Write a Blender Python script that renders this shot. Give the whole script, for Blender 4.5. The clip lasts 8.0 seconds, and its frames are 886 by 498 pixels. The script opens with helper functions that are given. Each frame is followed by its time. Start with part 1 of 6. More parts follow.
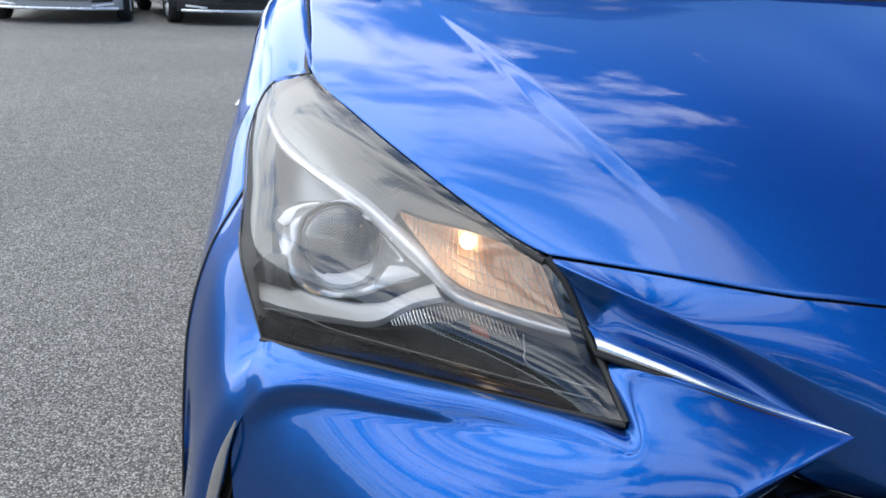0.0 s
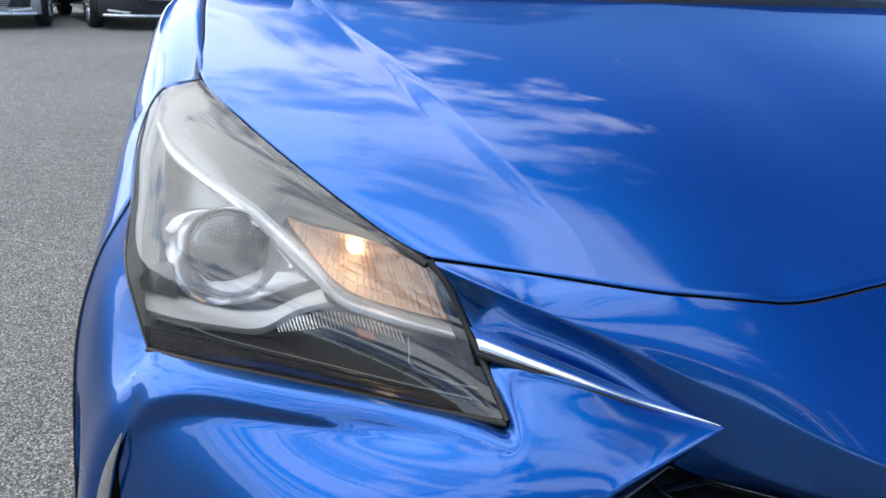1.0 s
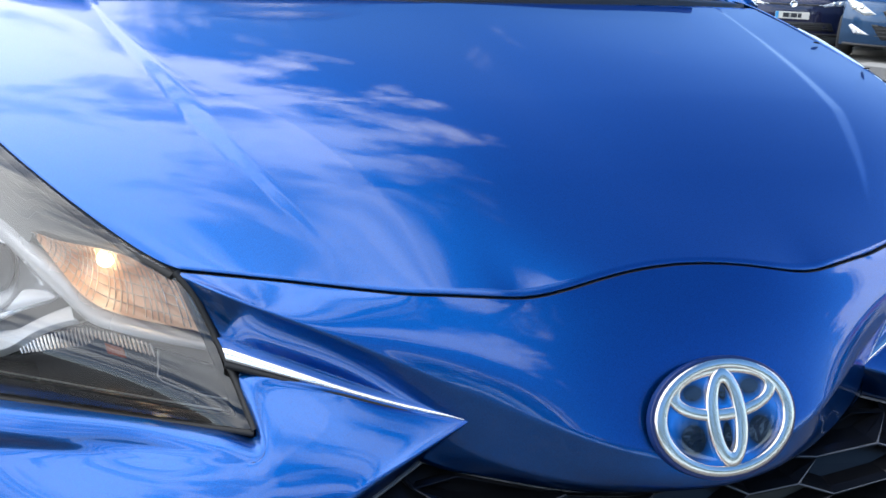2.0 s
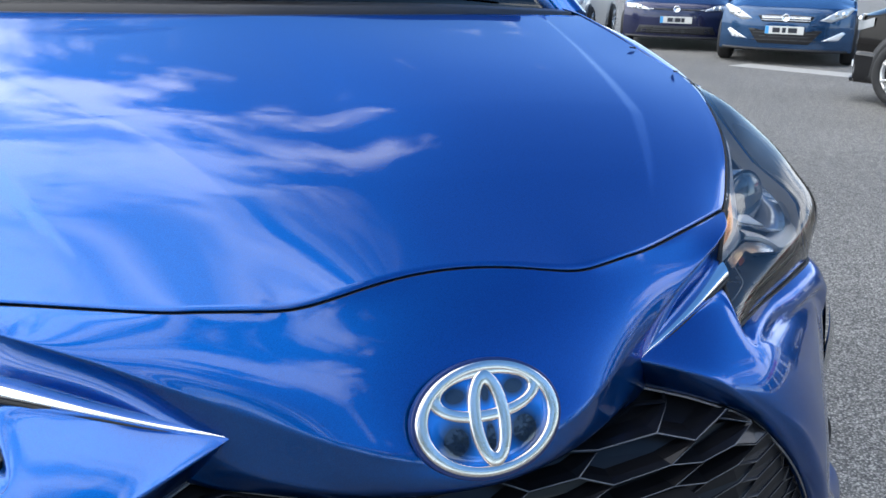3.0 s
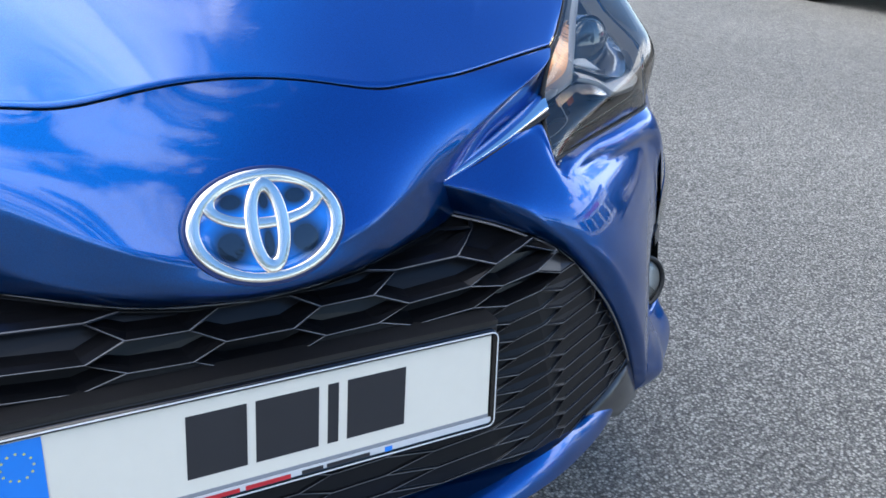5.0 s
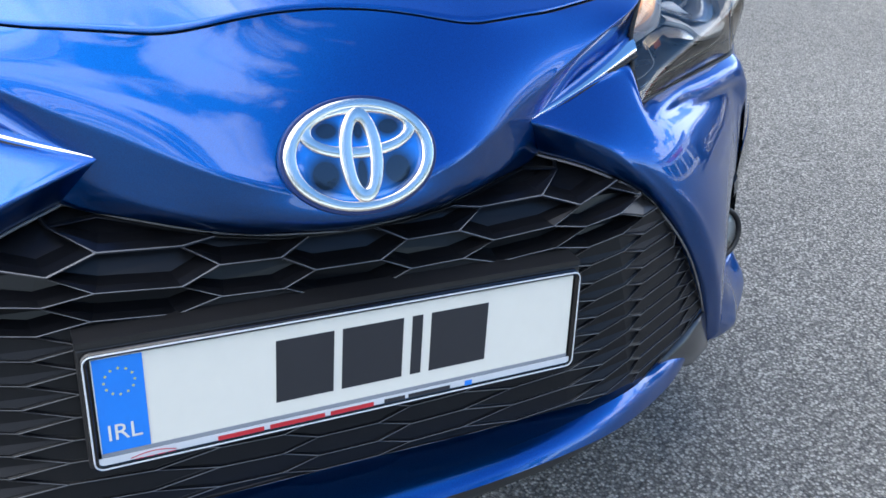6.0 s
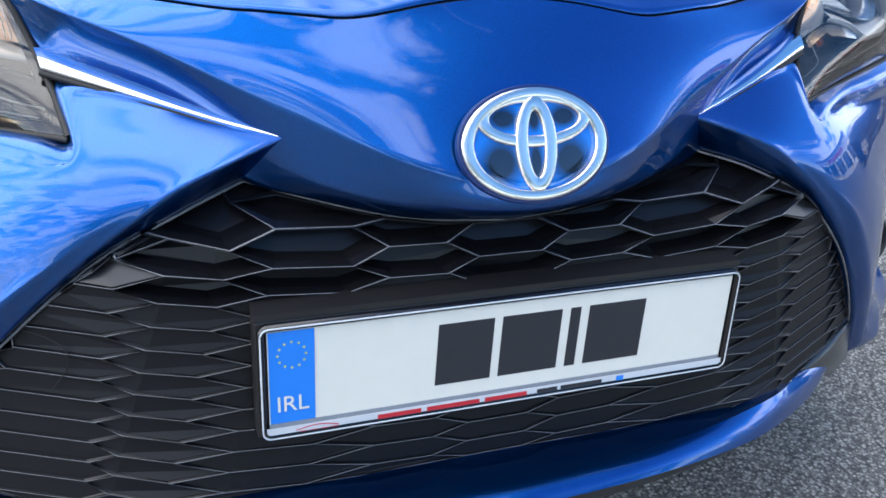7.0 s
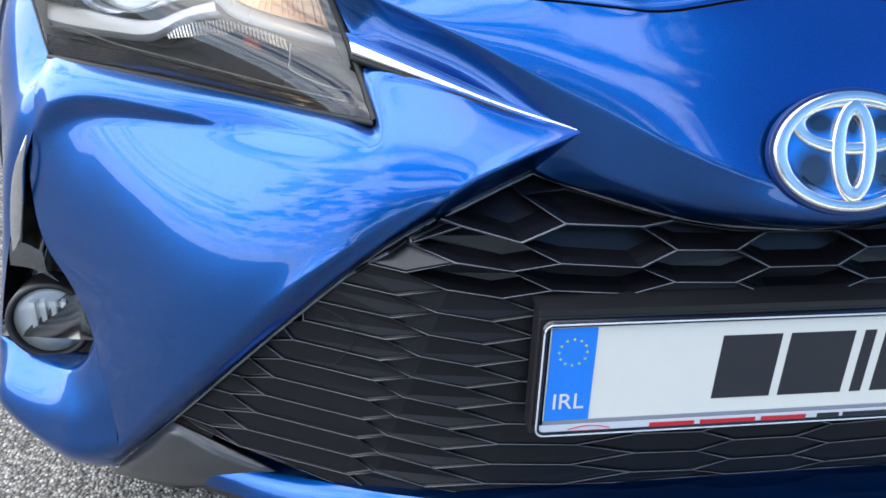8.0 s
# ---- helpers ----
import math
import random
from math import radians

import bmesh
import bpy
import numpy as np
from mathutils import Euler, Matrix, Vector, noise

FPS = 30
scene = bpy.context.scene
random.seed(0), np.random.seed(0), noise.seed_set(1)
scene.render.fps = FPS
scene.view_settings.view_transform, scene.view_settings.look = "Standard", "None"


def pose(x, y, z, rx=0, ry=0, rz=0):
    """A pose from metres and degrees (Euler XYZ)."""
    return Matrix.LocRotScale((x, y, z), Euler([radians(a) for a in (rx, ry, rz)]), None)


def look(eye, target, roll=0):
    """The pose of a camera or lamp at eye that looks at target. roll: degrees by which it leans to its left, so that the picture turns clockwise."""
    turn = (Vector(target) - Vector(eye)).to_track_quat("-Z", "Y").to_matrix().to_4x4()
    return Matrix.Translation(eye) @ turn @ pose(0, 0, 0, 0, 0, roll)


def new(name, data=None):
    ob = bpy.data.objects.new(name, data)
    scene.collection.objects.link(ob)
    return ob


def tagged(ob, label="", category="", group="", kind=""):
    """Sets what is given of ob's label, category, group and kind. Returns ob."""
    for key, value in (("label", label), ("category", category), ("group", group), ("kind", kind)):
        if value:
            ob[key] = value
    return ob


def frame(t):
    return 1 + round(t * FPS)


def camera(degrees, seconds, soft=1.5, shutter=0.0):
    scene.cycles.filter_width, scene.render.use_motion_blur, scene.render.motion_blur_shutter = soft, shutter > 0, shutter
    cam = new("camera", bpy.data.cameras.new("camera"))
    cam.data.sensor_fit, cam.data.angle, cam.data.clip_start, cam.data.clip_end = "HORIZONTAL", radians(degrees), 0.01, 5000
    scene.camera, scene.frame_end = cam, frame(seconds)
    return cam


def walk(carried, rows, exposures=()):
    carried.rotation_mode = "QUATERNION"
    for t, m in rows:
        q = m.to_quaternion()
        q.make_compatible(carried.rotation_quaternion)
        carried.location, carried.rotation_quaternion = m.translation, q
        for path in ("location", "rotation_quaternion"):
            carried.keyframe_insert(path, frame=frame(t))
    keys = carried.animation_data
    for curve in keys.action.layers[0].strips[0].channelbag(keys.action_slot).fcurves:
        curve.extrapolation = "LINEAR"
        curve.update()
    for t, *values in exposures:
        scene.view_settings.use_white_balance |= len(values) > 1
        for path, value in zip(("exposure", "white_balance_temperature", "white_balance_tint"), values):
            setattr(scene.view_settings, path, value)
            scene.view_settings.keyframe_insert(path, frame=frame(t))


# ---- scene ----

# ---------------------------------------------------------------- camera
cam = camera(53.14, 8.0, soft=1.6)
ROWS = [
    (0.0, -0.6614, 0.0409, 1.0816, -7.225, -18.143, 2.064),
    (0.5, -0.6451, 0.0372, 1.0825, -8.586, -18.044, 2.056),
    (1.0, -0.6115, 0.0293, 1.0847, -11.494, -17.749, 2.172),
    (1.5, -0.5588, 0.0123, 1.0860, -16.159, -17.517, 2.565),
    (2.0, -0.4959, -0.0013, 1.1012, -19.934, -17.924, 2.241),
    (2.2, -0.4774, -0.0094, 1.1025, -21.965, -17.537, 2.423),
    (3.3, -0.3242, -0.0705, 1.1084, -27.081, -17.052, 1.312),
    (3.5, -0.3027, -0.0779, 1.1079, -28.367, -16.989, 1.534),
    (4.0, -0.2613, -0.1052, 1.1000, -30.781, -17.470, 2.611),
    (4.5, -0.2511, -0.1414, 1.0617, -31.544, -22.174, 4.168),
    (4.7, -0.2497, -0.1375, 1.0522, -31.623, -23.013, 4.451),
    (5.8, -0.2773, -0.1365, 1.0283, -28.824, -26.936, 5.076),
    (6.0, -0.2874, -0.1338, 1.0238, -27.833, -27.230, 5.010),
    (6.5, -0.3170, -0.1213, 1.0197, -25.409, -27.705, 4.941),
    (7.0, -0.3625, -0.1073, 1.0140, -21.726, -28.086, 4.952),
    (7.5, -0.4219, -0.0864, 1.0074, -16.503, -28.496, 4.513),
    (8.0, -0.4758, -0.0671, 0.9946, -10.116, -28.745, 3.576),
]
walk(cam, [(t, pose(x, y, z, 90 + pitch, 0, yaw) @ pose(0, 0, 0, 0, 0, roll)) for t, x, y, z, yaw, pitch, roll in ROWS],
     exposures=[(0.0, 0.52), (3.3, 0.72), (4.5, 0.92), (5.8, 1.1), (8.0, 1.1)])

# ---------------------------------------------------------------- sky and sun
TO_SUN = Vector((-0.62, 0.30, 0.73)).normalized()


def build_sky():
    world = bpy.data.worlds.new("sky")
    scene.world = world
    world.use_nodes = True
    nt = world.node_tree
    nt.nodes.clear()
    n, link = nt.nodes.new, nt.links.new
    out, bg = n("ShaderNodeOutputWorld"), n("ShaderNodeBackground")
    sky = n("ShaderNodeTexSky")
    sky.sky_type, sky.sun_disc = "NISHITA", False
    sky.dust_density, sky.ozone_density = 0.3, 2.5
    sky.sun_elevation = math.asin(TO_SUN.z)
    sky.sun_rotation = math.atan2(TO_SUN.x, TO_SUN.y)
    co, sep = n("ShaderNodeTexCoord"), n("ShaderNodeSeparateXYZ")
    link(co.outputs["Generated"], sep.inputs[0])
    zz = n("ShaderNodeMath")
    zz.operation, zz.inputs[1].default_value = "MAXIMUM", 0.0
    link(sep.outputs["Z"], zz.inputs[0])
    za = n("ShaderNodeMath")
    za.operation, za.inputs[1].default_value = "ADD", 0.16
    link(zz.outputs[0], za.inputs[0])
    div = n("ShaderNodeVectorMath")
    div.operation = "DIVIDE"
    comb = n("ShaderNodeCombineXYZ")
    for k in range(3):
        link(za.outputs[0], comb.inputs[k])
    link(co.outputs["Generated"], div.inputs[0])
    link(comb.outputs[0], div.inputs[1])
    flat = n("ShaderNodeMapping")
    flat.inputs["Scale"].default_value = (1.0, 1.0, 0.0)
    flat.inputs["Location"].default_value = (2.3, 0.7, 0.0)
    flat.inputs["Rotation"].default_value = (0, 0, 0.5)
    link(div.outputs[0], flat.inputs[0])
    stretch = n("ShaderNodeMapping")
    stretch.inputs["Scale"].default_value = (1.0, 1.35, 1.0)
    link(flat.outputs[0], stretch.inputs[0])
    big, fine = n("ShaderNodeTexNoise"), n("ShaderNodeTexNoise")
    big.inputs["Scale"].default_value, big.inputs["Detail"].default_value = 1.3, 3.0
    fine.inputs["Scale"].default_value, fine.inputs["Detail"].default_value = 5.0, 5.0
    fine.inputs["Roughness"].default_value, fine.inputs["Distortion"].default_value = 0.56, 0.2
    link(stretch.outputs[0], big.inputs["Vector"])
    link(stretch.outputs[0], fine.inputs["Vector"])
    add = n("ShaderNodeMath")
    add.operation = "MULTIPLY_ADD"
    add.inputs[1].default_value = 0.68
    link(fine.outputs["Fac"], add.inputs[0])
    link(big.outputs["Fac"], add.inputs[2])
    ramp = n("ShaderNodeMapRange")
    ramp.interpolation_type = "SMOOTHSTEP"
    ramp.inputs["From Min"].default_value, ramp.inputs["From Max"].default_value = CLOUD_EDGES
    # more cloud on one side of the sky than on the other
    lean = n("ShaderNodeVectorMath")
    lean.operation = "DOT_PRODUCT"
    lean.inputs[1].default_value = CLOUD_SIDE
    link(co.outputs["Generated"], lean.inputs[0])
    both = n("ShaderNodeMath")
    link(add.outputs[0], both.inputs[0])
    more = n("ShaderNodeMath")
    more.inputs[1].default_value = CLOUD_MORE
    # a bank of cloud again low on the far side
    past = n("ShaderNodeMath")
    past.operation, past.inputs[1].default_value = "SUBTRACT", 0.78
    link(sep.outputs["X"], past.inputs[0])
    bank = n("ShaderNodeMath")
    bank.operation, bank.inputs[1].default_value = "MAXIMUM", 0.0
    link(past.outputs[0], bank.inputs[0])
    total = n("ShaderNodeMath")
    total.operation, total.inputs[1].default_value = "MULTIPLY_ADD", 5.0
    link(bank.outputs[0], total.inputs[0])
    link(lean.outputs["Value"], total.inputs[2])
    link(total.outputs[0], more.inputs[0])
    most = n("ShaderNodeMath")
    most.operation, most.inputs[1].default_value = "MINIMUM", 0.11
    link(more.outputs[0], most.inputs[0])
    # and less of it ahead of the car than behind
    ahead = n("ShaderNodeMath")
    ahead.operation, ahead.inputs[1].default_value = "MINIMUM", 0.0
    link(sep.outputs["Y"], ahead.inputs[0])
    fewer = n("ShaderNodeMath")
    fewer.operation, fewer.inputs[1].default_value = "MULTIPLY_ADD", CLOUD_FEWER
    link(ahead.outputs[0], fewer.inputs[0])
    link(most.outputs[0], fewer.inputs[2])
    link(fewer.outputs[0], both.inputs[1])
    link(both.outputs[0], ramp.inputs["Value"])
    amount = n("ShaderNodeMath")
    amount.operation, amount.inputs[1].default_value = "MULTIPLY", 0.85
    link(ramp.outputs[0], amount.inputs[0])
    mix = n("ShaderNodeMix")
    mix.data_type = "RGBA"
    link(amount.outputs[0], mix.inputs["Factor"])
    deep = n("ShaderNodeVectorMath")
    deep.operation = "MULTIPLY"
    deep.inputs[1].default_value = CLEAR_SKY
    link(sky.outputs[0], deep.inputs[0])
    link(deep.outputs[0], mix.inputs["A"])
    mix.inputs["B"].default_value = CLOUD_COLOUR
    low = n("ShaderNodeMath")
    low.operation, low.inputs[0].default_value = "SUBTRACT", 1.0
    link(zz.outputs[0], low.inputs[1])
    veil = n("ShaderNodeMath")
    veil.operation, veil.inputs[1].default_value = "POWER", 7.0
    link(low.outputs[0], veil.inputs[0])
    thin = n("ShaderNodeMath")
    thin.operation, thin.inputs[1].default_value = "MULTIPLY", 0.85
    link(veil.outputs[0], thin.inputs[0])
    haze = n("ShaderNodeMix")
    haze.data_type = "RGBA"
    haze.inputs["B"].default_value = HAZE_COLOUR
    link(thin.outputs[0], haze.inputs["Factor"])
    link(mix.outputs["Result"], haze.inputs["A"])
    link(haze.outputs["Result"], bg.inputs["Color"])
    bg.inputs["Strength"].default_value = SKY_STRENGTH
    link(bg.outputs[0], out.inputs[0])


SKY_STRENGTH = 0.15
CLOUD_EDGES = (0.765, 0.945)
CLEAR_SKY = (0.56, 0.92, 1.18)
CLOUD_SIDE = (-0.85, 0.06, 0.0)
CLOUD_MORE = 0.16
CLOUD_FEWER = 0.20
CLOUD_COLOUR = (13.8, 14.4, 15.4, 1)
HAZE_COLOUR = (9.6, 10.6, 11.8, 1)
build_sky()
sun = new("sun", bpy.data.lights.new("sun", "SUN"))
sun.data.energy, sun.data.angle, sun.data.color = 1.0, radians(95), (1.0, 0.90, 0.75)
sun.matrix_world = look(TO_SUN * 60, (0, 0, 0))


# ---------------------------------------------------------------- materials
def material(name, base, rough=0.5, metal=0.0, vary=0.08, scale=30.0, bump=0.0, bump_scale=200.0, coat=0.0, spec=0.5, rough_vary=0.06):
    m = bpy.data.materials.new(name)
    m.use_nodes = True
    nt = m.node_tree
    b = nt.nodes["Principled BSDF"]
    n, link = nt.nodes.new, nt.links.new
    co = n("ShaderNodeTexCoord")
    tex = n("ShaderNodeTexNoise")
    tex.inputs["Scale"].default_value, tex.inputs["Detail"].default_value = scale, 6.0
    link(co.outputs["Object"], tex.inputs["Vector"])
    mix = n("ShaderNodeMix")
    mix.data_type = "RGBA"
    mix.inputs["A"].default_value = (*[c * (1 - vary) for c in base], 1)
    mix.inputs["B"].default_value = (*[min(1, c * (1 + vary)) for c in base], 1)
    link(tex.outputs["Fac"], mix.inputs["Factor"])
    link(mix.outputs["Result"], b.inputs["Base Color"])
    rr = n("ShaderNodeMapRange")
    rr.inputs["To Min"].default_value, rr.inputs["To Max"].default_value = max(0.0, rough - rough_vary), min(1, rough + rough_vary)
    wide = n("ShaderNodeTexNoise")
    wide.inputs["Scale"].default_value, wide.inputs["Detail"].default_value = scale * 0.17, 4.0
    link(co.outputs["Object"], wide.inputs["Vector"])
    link(wide.outputs["Fac"], rr.inputs["Value"])
    link(rr.outputs[0], b.inputs["Roughness"])
    b.inputs["Metallic"].default_value = metal
    b.inputs["Coat Weight"].default_value = coat
    b.inputs["Coat Roughness"].default_value = 0.02
    b.inputs["Specular IOR Level"].default_value = spec
    if bump:
        grain = n("ShaderNodeTexNoise")
        grain.inputs["Scale"].default_value, grain.inputs["Detail"].default_value = bump_scale, 4.0
        link(co.outputs["Object"], grain.inputs["Vector"])
        bp = n("ShaderNodeBump")
        bp.inputs["Strength"].default_value, bp.inputs["Distance"].default_value = bump, 0.001
        link(grain.outputs["Fac"], bp.inputs["Height"])
        link(bp.outputs[0], b.inputs["Normal"])
    return m


def car_paint(name, base, metal=0.85, rough=0.26, flake=0.22, coat=1.0):
    """Coloured metallic base under a glossy clear coat; fine flakes and faint orange peel."""
    m = bpy.data.materials.new(name)
    m.use_nodes = True
    nt = m.node_tree
    b = nt.nodes["Principled BSDF"]
    n, link = nt.nodes.new, nt.links.new
    co = n("ShaderNodeTexCoord")
    vor = n("ShaderNodeTexVoronoi")
    vor.inputs["Scale"].default_value = 1800.0
    link(co.outputs["Object"], vor.inputs["Vector"])
    sepc = n("ShaderNodeSeparateColor")
    link(vor.outputs["Color"], sepc.inputs[0])
    fl = n("ShaderNodeMapRange")
    fl.inputs["To Min"].default_value, fl.inputs["To Max"].default_value = 1 - flake, 1 + flake
    link(sepc.outputs[0], fl.inputs["Value"])
    col = n("ShaderNodeVectorMath")
    col.operation = "SCALE"
    col.inputs[0].default_value = base
    link(fl.outputs[0], col.inputs["Scale"])
    link(col.outputs[0], b.inputs["Base Color"])
    b.inputs["Metallic"].default_value, b.inputs["Roughness"].default_value = metal, rough
    # the coloured flakes keep their tint towards grazing angles
    b.inputs["Specular Tint"].default_value = tuple(0.5 + 0.5 * c / max(base) for c in base) + (1.0,)
    b.inputs["Coat Weight"].default_value, b.inputs["Coat IOR"].default_value = coat, 1.5
    dust = n("ShaderNodeTexNoise")
    dust.inputs["Scale"].default_value, dust.inputs["Detail"].default_value = 9.0, 8.0
    link(co.outputs["Object"], dust.inputs["Vector"])
    cr_ = n("ShaderNodeMapRange")
    cr_.inputs["From Min"].default_value, cr_.inputs["From Max"].default_value = 0.45, 0.75
    cr_.inputs["To Min"].default_value, cr_.inputs["To Max"].default_value = 0.015, 0.07
    link(dust.outputs["Fac"], cr_.inputs["Value"])
    link(cr_.outputs[0], b.inputs["Coat Roughness"])
    peel = n("ShaderNodeTexNoise")
    peel.inputs["Scale"].default_value, peel.inputs["Detail"].default_value = 160.0, 1.0
    link(co.outputs["Object"], peel.inputs["Vector"])
    bp = n("ShaderNodeBump")
    bp.inputs["Strength"].default_value, bp.inputs["Distance"].default_value = 0.02, 0.001
    link(peel.outputs["Fac"], bp.inputs["Height"])
    link(bp.outputs[0], b.inputs["Coat Normal"])
    return m


def clear_cover(name, tint=(0.96, 0.97, 0.97), ior=1.8):
    """Thin clear plastic or glass: lets light straight through and mirrors by Fresnel."""
    m = bpy.data.materials.new(name)
    m.use_nodes = True
    nt = m.node_tree
    nt.nodes.clear()
    n, link = nt.nodes.new, nt.links.new
    out, mix, tr, gl, fr = n("ShaderNodeOutputMaterial"), n("ShaderNodeMixShader"), n("ShaderNodeBsdfTransparent"), n("ShaderNodeBsdfGlossy"), n("ShaderNodeFresnel")
    tr.inputs[0].default_value = (*tint, 1)
    gl.inputs["Roughness"].default_value = 0.015
    fr.inputs["IOR"].default_value = ior
    link(fr.outputs[0], mix.inputs[0])
    link(tr.outputs[0], mix.inputs[1])
    link(gl.outputs[0], mix.inputs[2])
    link(mix.outputs[0], out.inputs[0])
    return m


def glowing(name, base, strength, rough=0.3):
    m = material(name, base, rough)
    b = m.node_tree.nodes["Principled BSDF"]
    b.inputs["Emission Color"].default_value = (*base, 1)
    b.inputs["Emission Strength"].default_value = strength
    return m


def asphalt():
    m = bpy.data.materials.new("worn asphalt")
    m.use_nodes = True
    nt = m.node_tree
    b = nt.nodes["Principled BSDF"]
    n, link = nt.nodes.new, nt.links.new
    co = n("ShaderNodeTexCoord")

    def noise_at(scale, detail=4.0, rough=0.55):
        t = n("ShaderNodeTexNoise")
        t.inputs["Scale"].default_value, t.inputs["Detail"].default_value, t.inputs["Roughness"].default_value = scale, detail, rough
        link(co.outputs["Object"], t.inputs["Vector"])
        return t

    stone = n("ShaderNodeTexVoronoi")
    stone.inputs["Scale"].default_value = 185.0
    link(co.outputs["Object"], stone.inputs["Vector"])
    cell = n("ShaderNodeSeparateColor")
    link(stone.outputs["Color"], cell.inputs[0])
    ramp = n("ShaderNodeValToRGB")
    e = ramp.color_ramp.elements
    e[0].position, e[0].color = 0.0, (0.105, 0.101, 0.092, 1)
    e[1].position, e[1].color = 1.0, (0.53, 0.505, 0.448, 1)
    mid = e.new(0.55)
    mid.color = (0.243, 0.232, 0.209, 1)
    link(cell.outputs[0], ramp.inputs[0])
    gap = n("ShaderNodeMapRange")
    gap.inputs["From Min"].default_value, gap.inputs["From Max"].default_value = 0.35, 0.75
    gap.inputs["To Min"].default_value, gap.inputs["To Max"].default_value = 1.0, 0.35
    link(stone.outputs["Distance"], gap.inputs["Value"])
    patch = noise_at(0.35, 6.0)
    pr = n("ShaderNodeMapRange")
    pr.inputs["From Min"].default_value, pr.inputs["From Max"].default_value = 0.3, 0.7
    pr.inputs["To Min"].default_value, pr.inputs["To Max"].default_value = 0.82, 1.15
    link(patch.outputs["Fac"], pr.inputs["Value"])
    mult = n("ShaderNodeMath")
    mult.operation = "MULTIPLY"
    link(gap.outputs[0], mult.inputs[0])
    link(pr.outputs[0], mult.inputs[1])
    speck = noise_at(11.0, 5.0, 0.65)
    sr = n("ShaderNodeMapRange")
    sr.inputs["From Min"].default_value, sr.inputs["From Max"].default_value = 0.3, 0.7
    sr.inputs["To Min"].default_value, sr.inputs["To Max"].default_value = 0.85, 1.12
    link(speck.outputs["Fac"], sr.inputs["Value"])
    mult2 = n("ShaderNodeMath")
    mult2.operation = "MULTIPLY"
    link(mult.outputs[0], mult2.inputs[0])
    link(sr.outputs[0], mult2.inputs[1])
    sc = n("ShaderNodeVectorMath")
    sc.operation = "SCALE"
    link(ramp.outputs[0], sc.inputs[0])
    link(mult2.outputs[0], sc.inputs["Scale"])
    link(sc.outputs[0], b.inputs["Base Color"])
    b.inputs["Roughness"].default_value = 0.85
    hsum = n("ShaderNodeMath")
    hsum.operation = "SUBTRACT"
    hsum.inputs[0].default_value = 1.0
    link(stone.outputs["Distance"], hsum.inputs[1])
    bp = n("ShaderNodeBump")
    bp.inputs["Strength"].default_value, bp.inputs["Distance"].default_value = 0.9, 0.006
    link(hsum.outputs[0], bp.inputs["Height"])
    link(bp.outputs[0], b.inputs["Normal"])
    return m


BLUE = car_paint("blue metallic paint", (0.0002, 0.078, 0.32), 0.96, rough=0.32)
CHROME = material("bright chrome", (0.82, 0.83, 0.84), 0.045, 1.0, vary=0.02, scale=12, rough_vary=0.02)
BADGE_CHROME = material("satin bright chrome", (0.84, 0.79, 0.73), 0.20, 1.0, vary=0.03, scale=40, rough_vary=0.05)
SILVER = material("satin silver plastic", (0.84, 0.85, 0.86), 0.28, 0.55, vary=0.04)
REFLECTOR = material("bright lamp reflector", (0.80, 0.81, 0.80), 0.16, 0.9, vary=0.04)
GREY_TRIM = material("grey lamp trim", (0.44, 0.45, 0.46), 0.35, 0.35, vary=0.08)
CELL_BLACK = material("grille cell plastic", (0.0055, 0.0058, 0.0072), 0.30, 0.0, vary=0.25, spec=0.3)
CELL_GREY = material("blanked grille cell plastic", (0.0060, 0.0064, 0.0080), 0.45, 0.0, vary=0.2, scale=40, bump=0.10, bump_scale=500, spec=0.22)
# lighter, glossier copy of the cell plastic: sky glint put into its colour
CELL_GLINT = material("shiny blanked cell in glint grey", (0.020, 0.020, 0.022), 0.30, 0.0, vary=0.2, scale=30)
DARK_TRIM = material("dark lamp trim", (0.040, 0.041, 0.043), 0.28, 0.0, vary=0.2)
GLOSS_BLACK = material("gloss black plastic", (0.006, 0.006, 0.007), 0.10, 0.0, vary=0.2, coat=0.3)
SATIN_BLACK = material("satin black plastic", (0.010, 0.010, 0.011), 0.42, 0.0, vary=0.25, bump=0.15, bump_scale=700)
RIB_GREY = material("pale grey grille edge", (0.15, 0.15, 0.155), 0.38, 0.1, vary=0.25, scale=60)
RUBBER = material("tyre rubber", (0.016, 0.016, 0.016), 0.75, 0.0, vary=0.3, scale=40, bump=0.3, bump_scale=120)
SEAL = material("black rubber seal", (0.006, 0.006, 0.006), 0.6)
FLAP_GREY = material("dark glossy trim", (0.034, 0.034, 0.035), 0.30, 0.0, vary=0.2, scale=20, coat=0.5)
BEZEL = material("grey lamp bezel", (0.42, 0.43, 0.45), 0.20, 0.7, vary=0.06)
COVER = clear_cover("clear lamp cover")
GLASS = clear_cover("tinted window glass", (0.10, 0.12, 0.12), 1.52)
LENS_GLASS = material("projector lens glass", (0.03, 0.038, 0.045), 0.03, 0.0, vary=0.05, coat=1.0)
AMBER = glowing("lit amber indicator", (0.86, 0.58, 0.38), 0.05, 0.2)
BULB = glowing("lit bulb", (1.0, 0.80, 0.50), 5.0)
AMBER_DULL = material("unlit amber marker", (0.22, 0.06, 0.02), 0.25)
WHITE_PLATE = material("white plate film", (0.68, 0.665, 0.60), 0.35, 0.0, vary=0.03, scale=50)
EU_BLUE = material("blue plate band", (0.01, 0.20, 0.72), 0.35, 0.0, vary=0.05)
INK = material("dark grey ink", (0.018, 0.020, 0.026), 0.4, 0.0, vary=0.1)
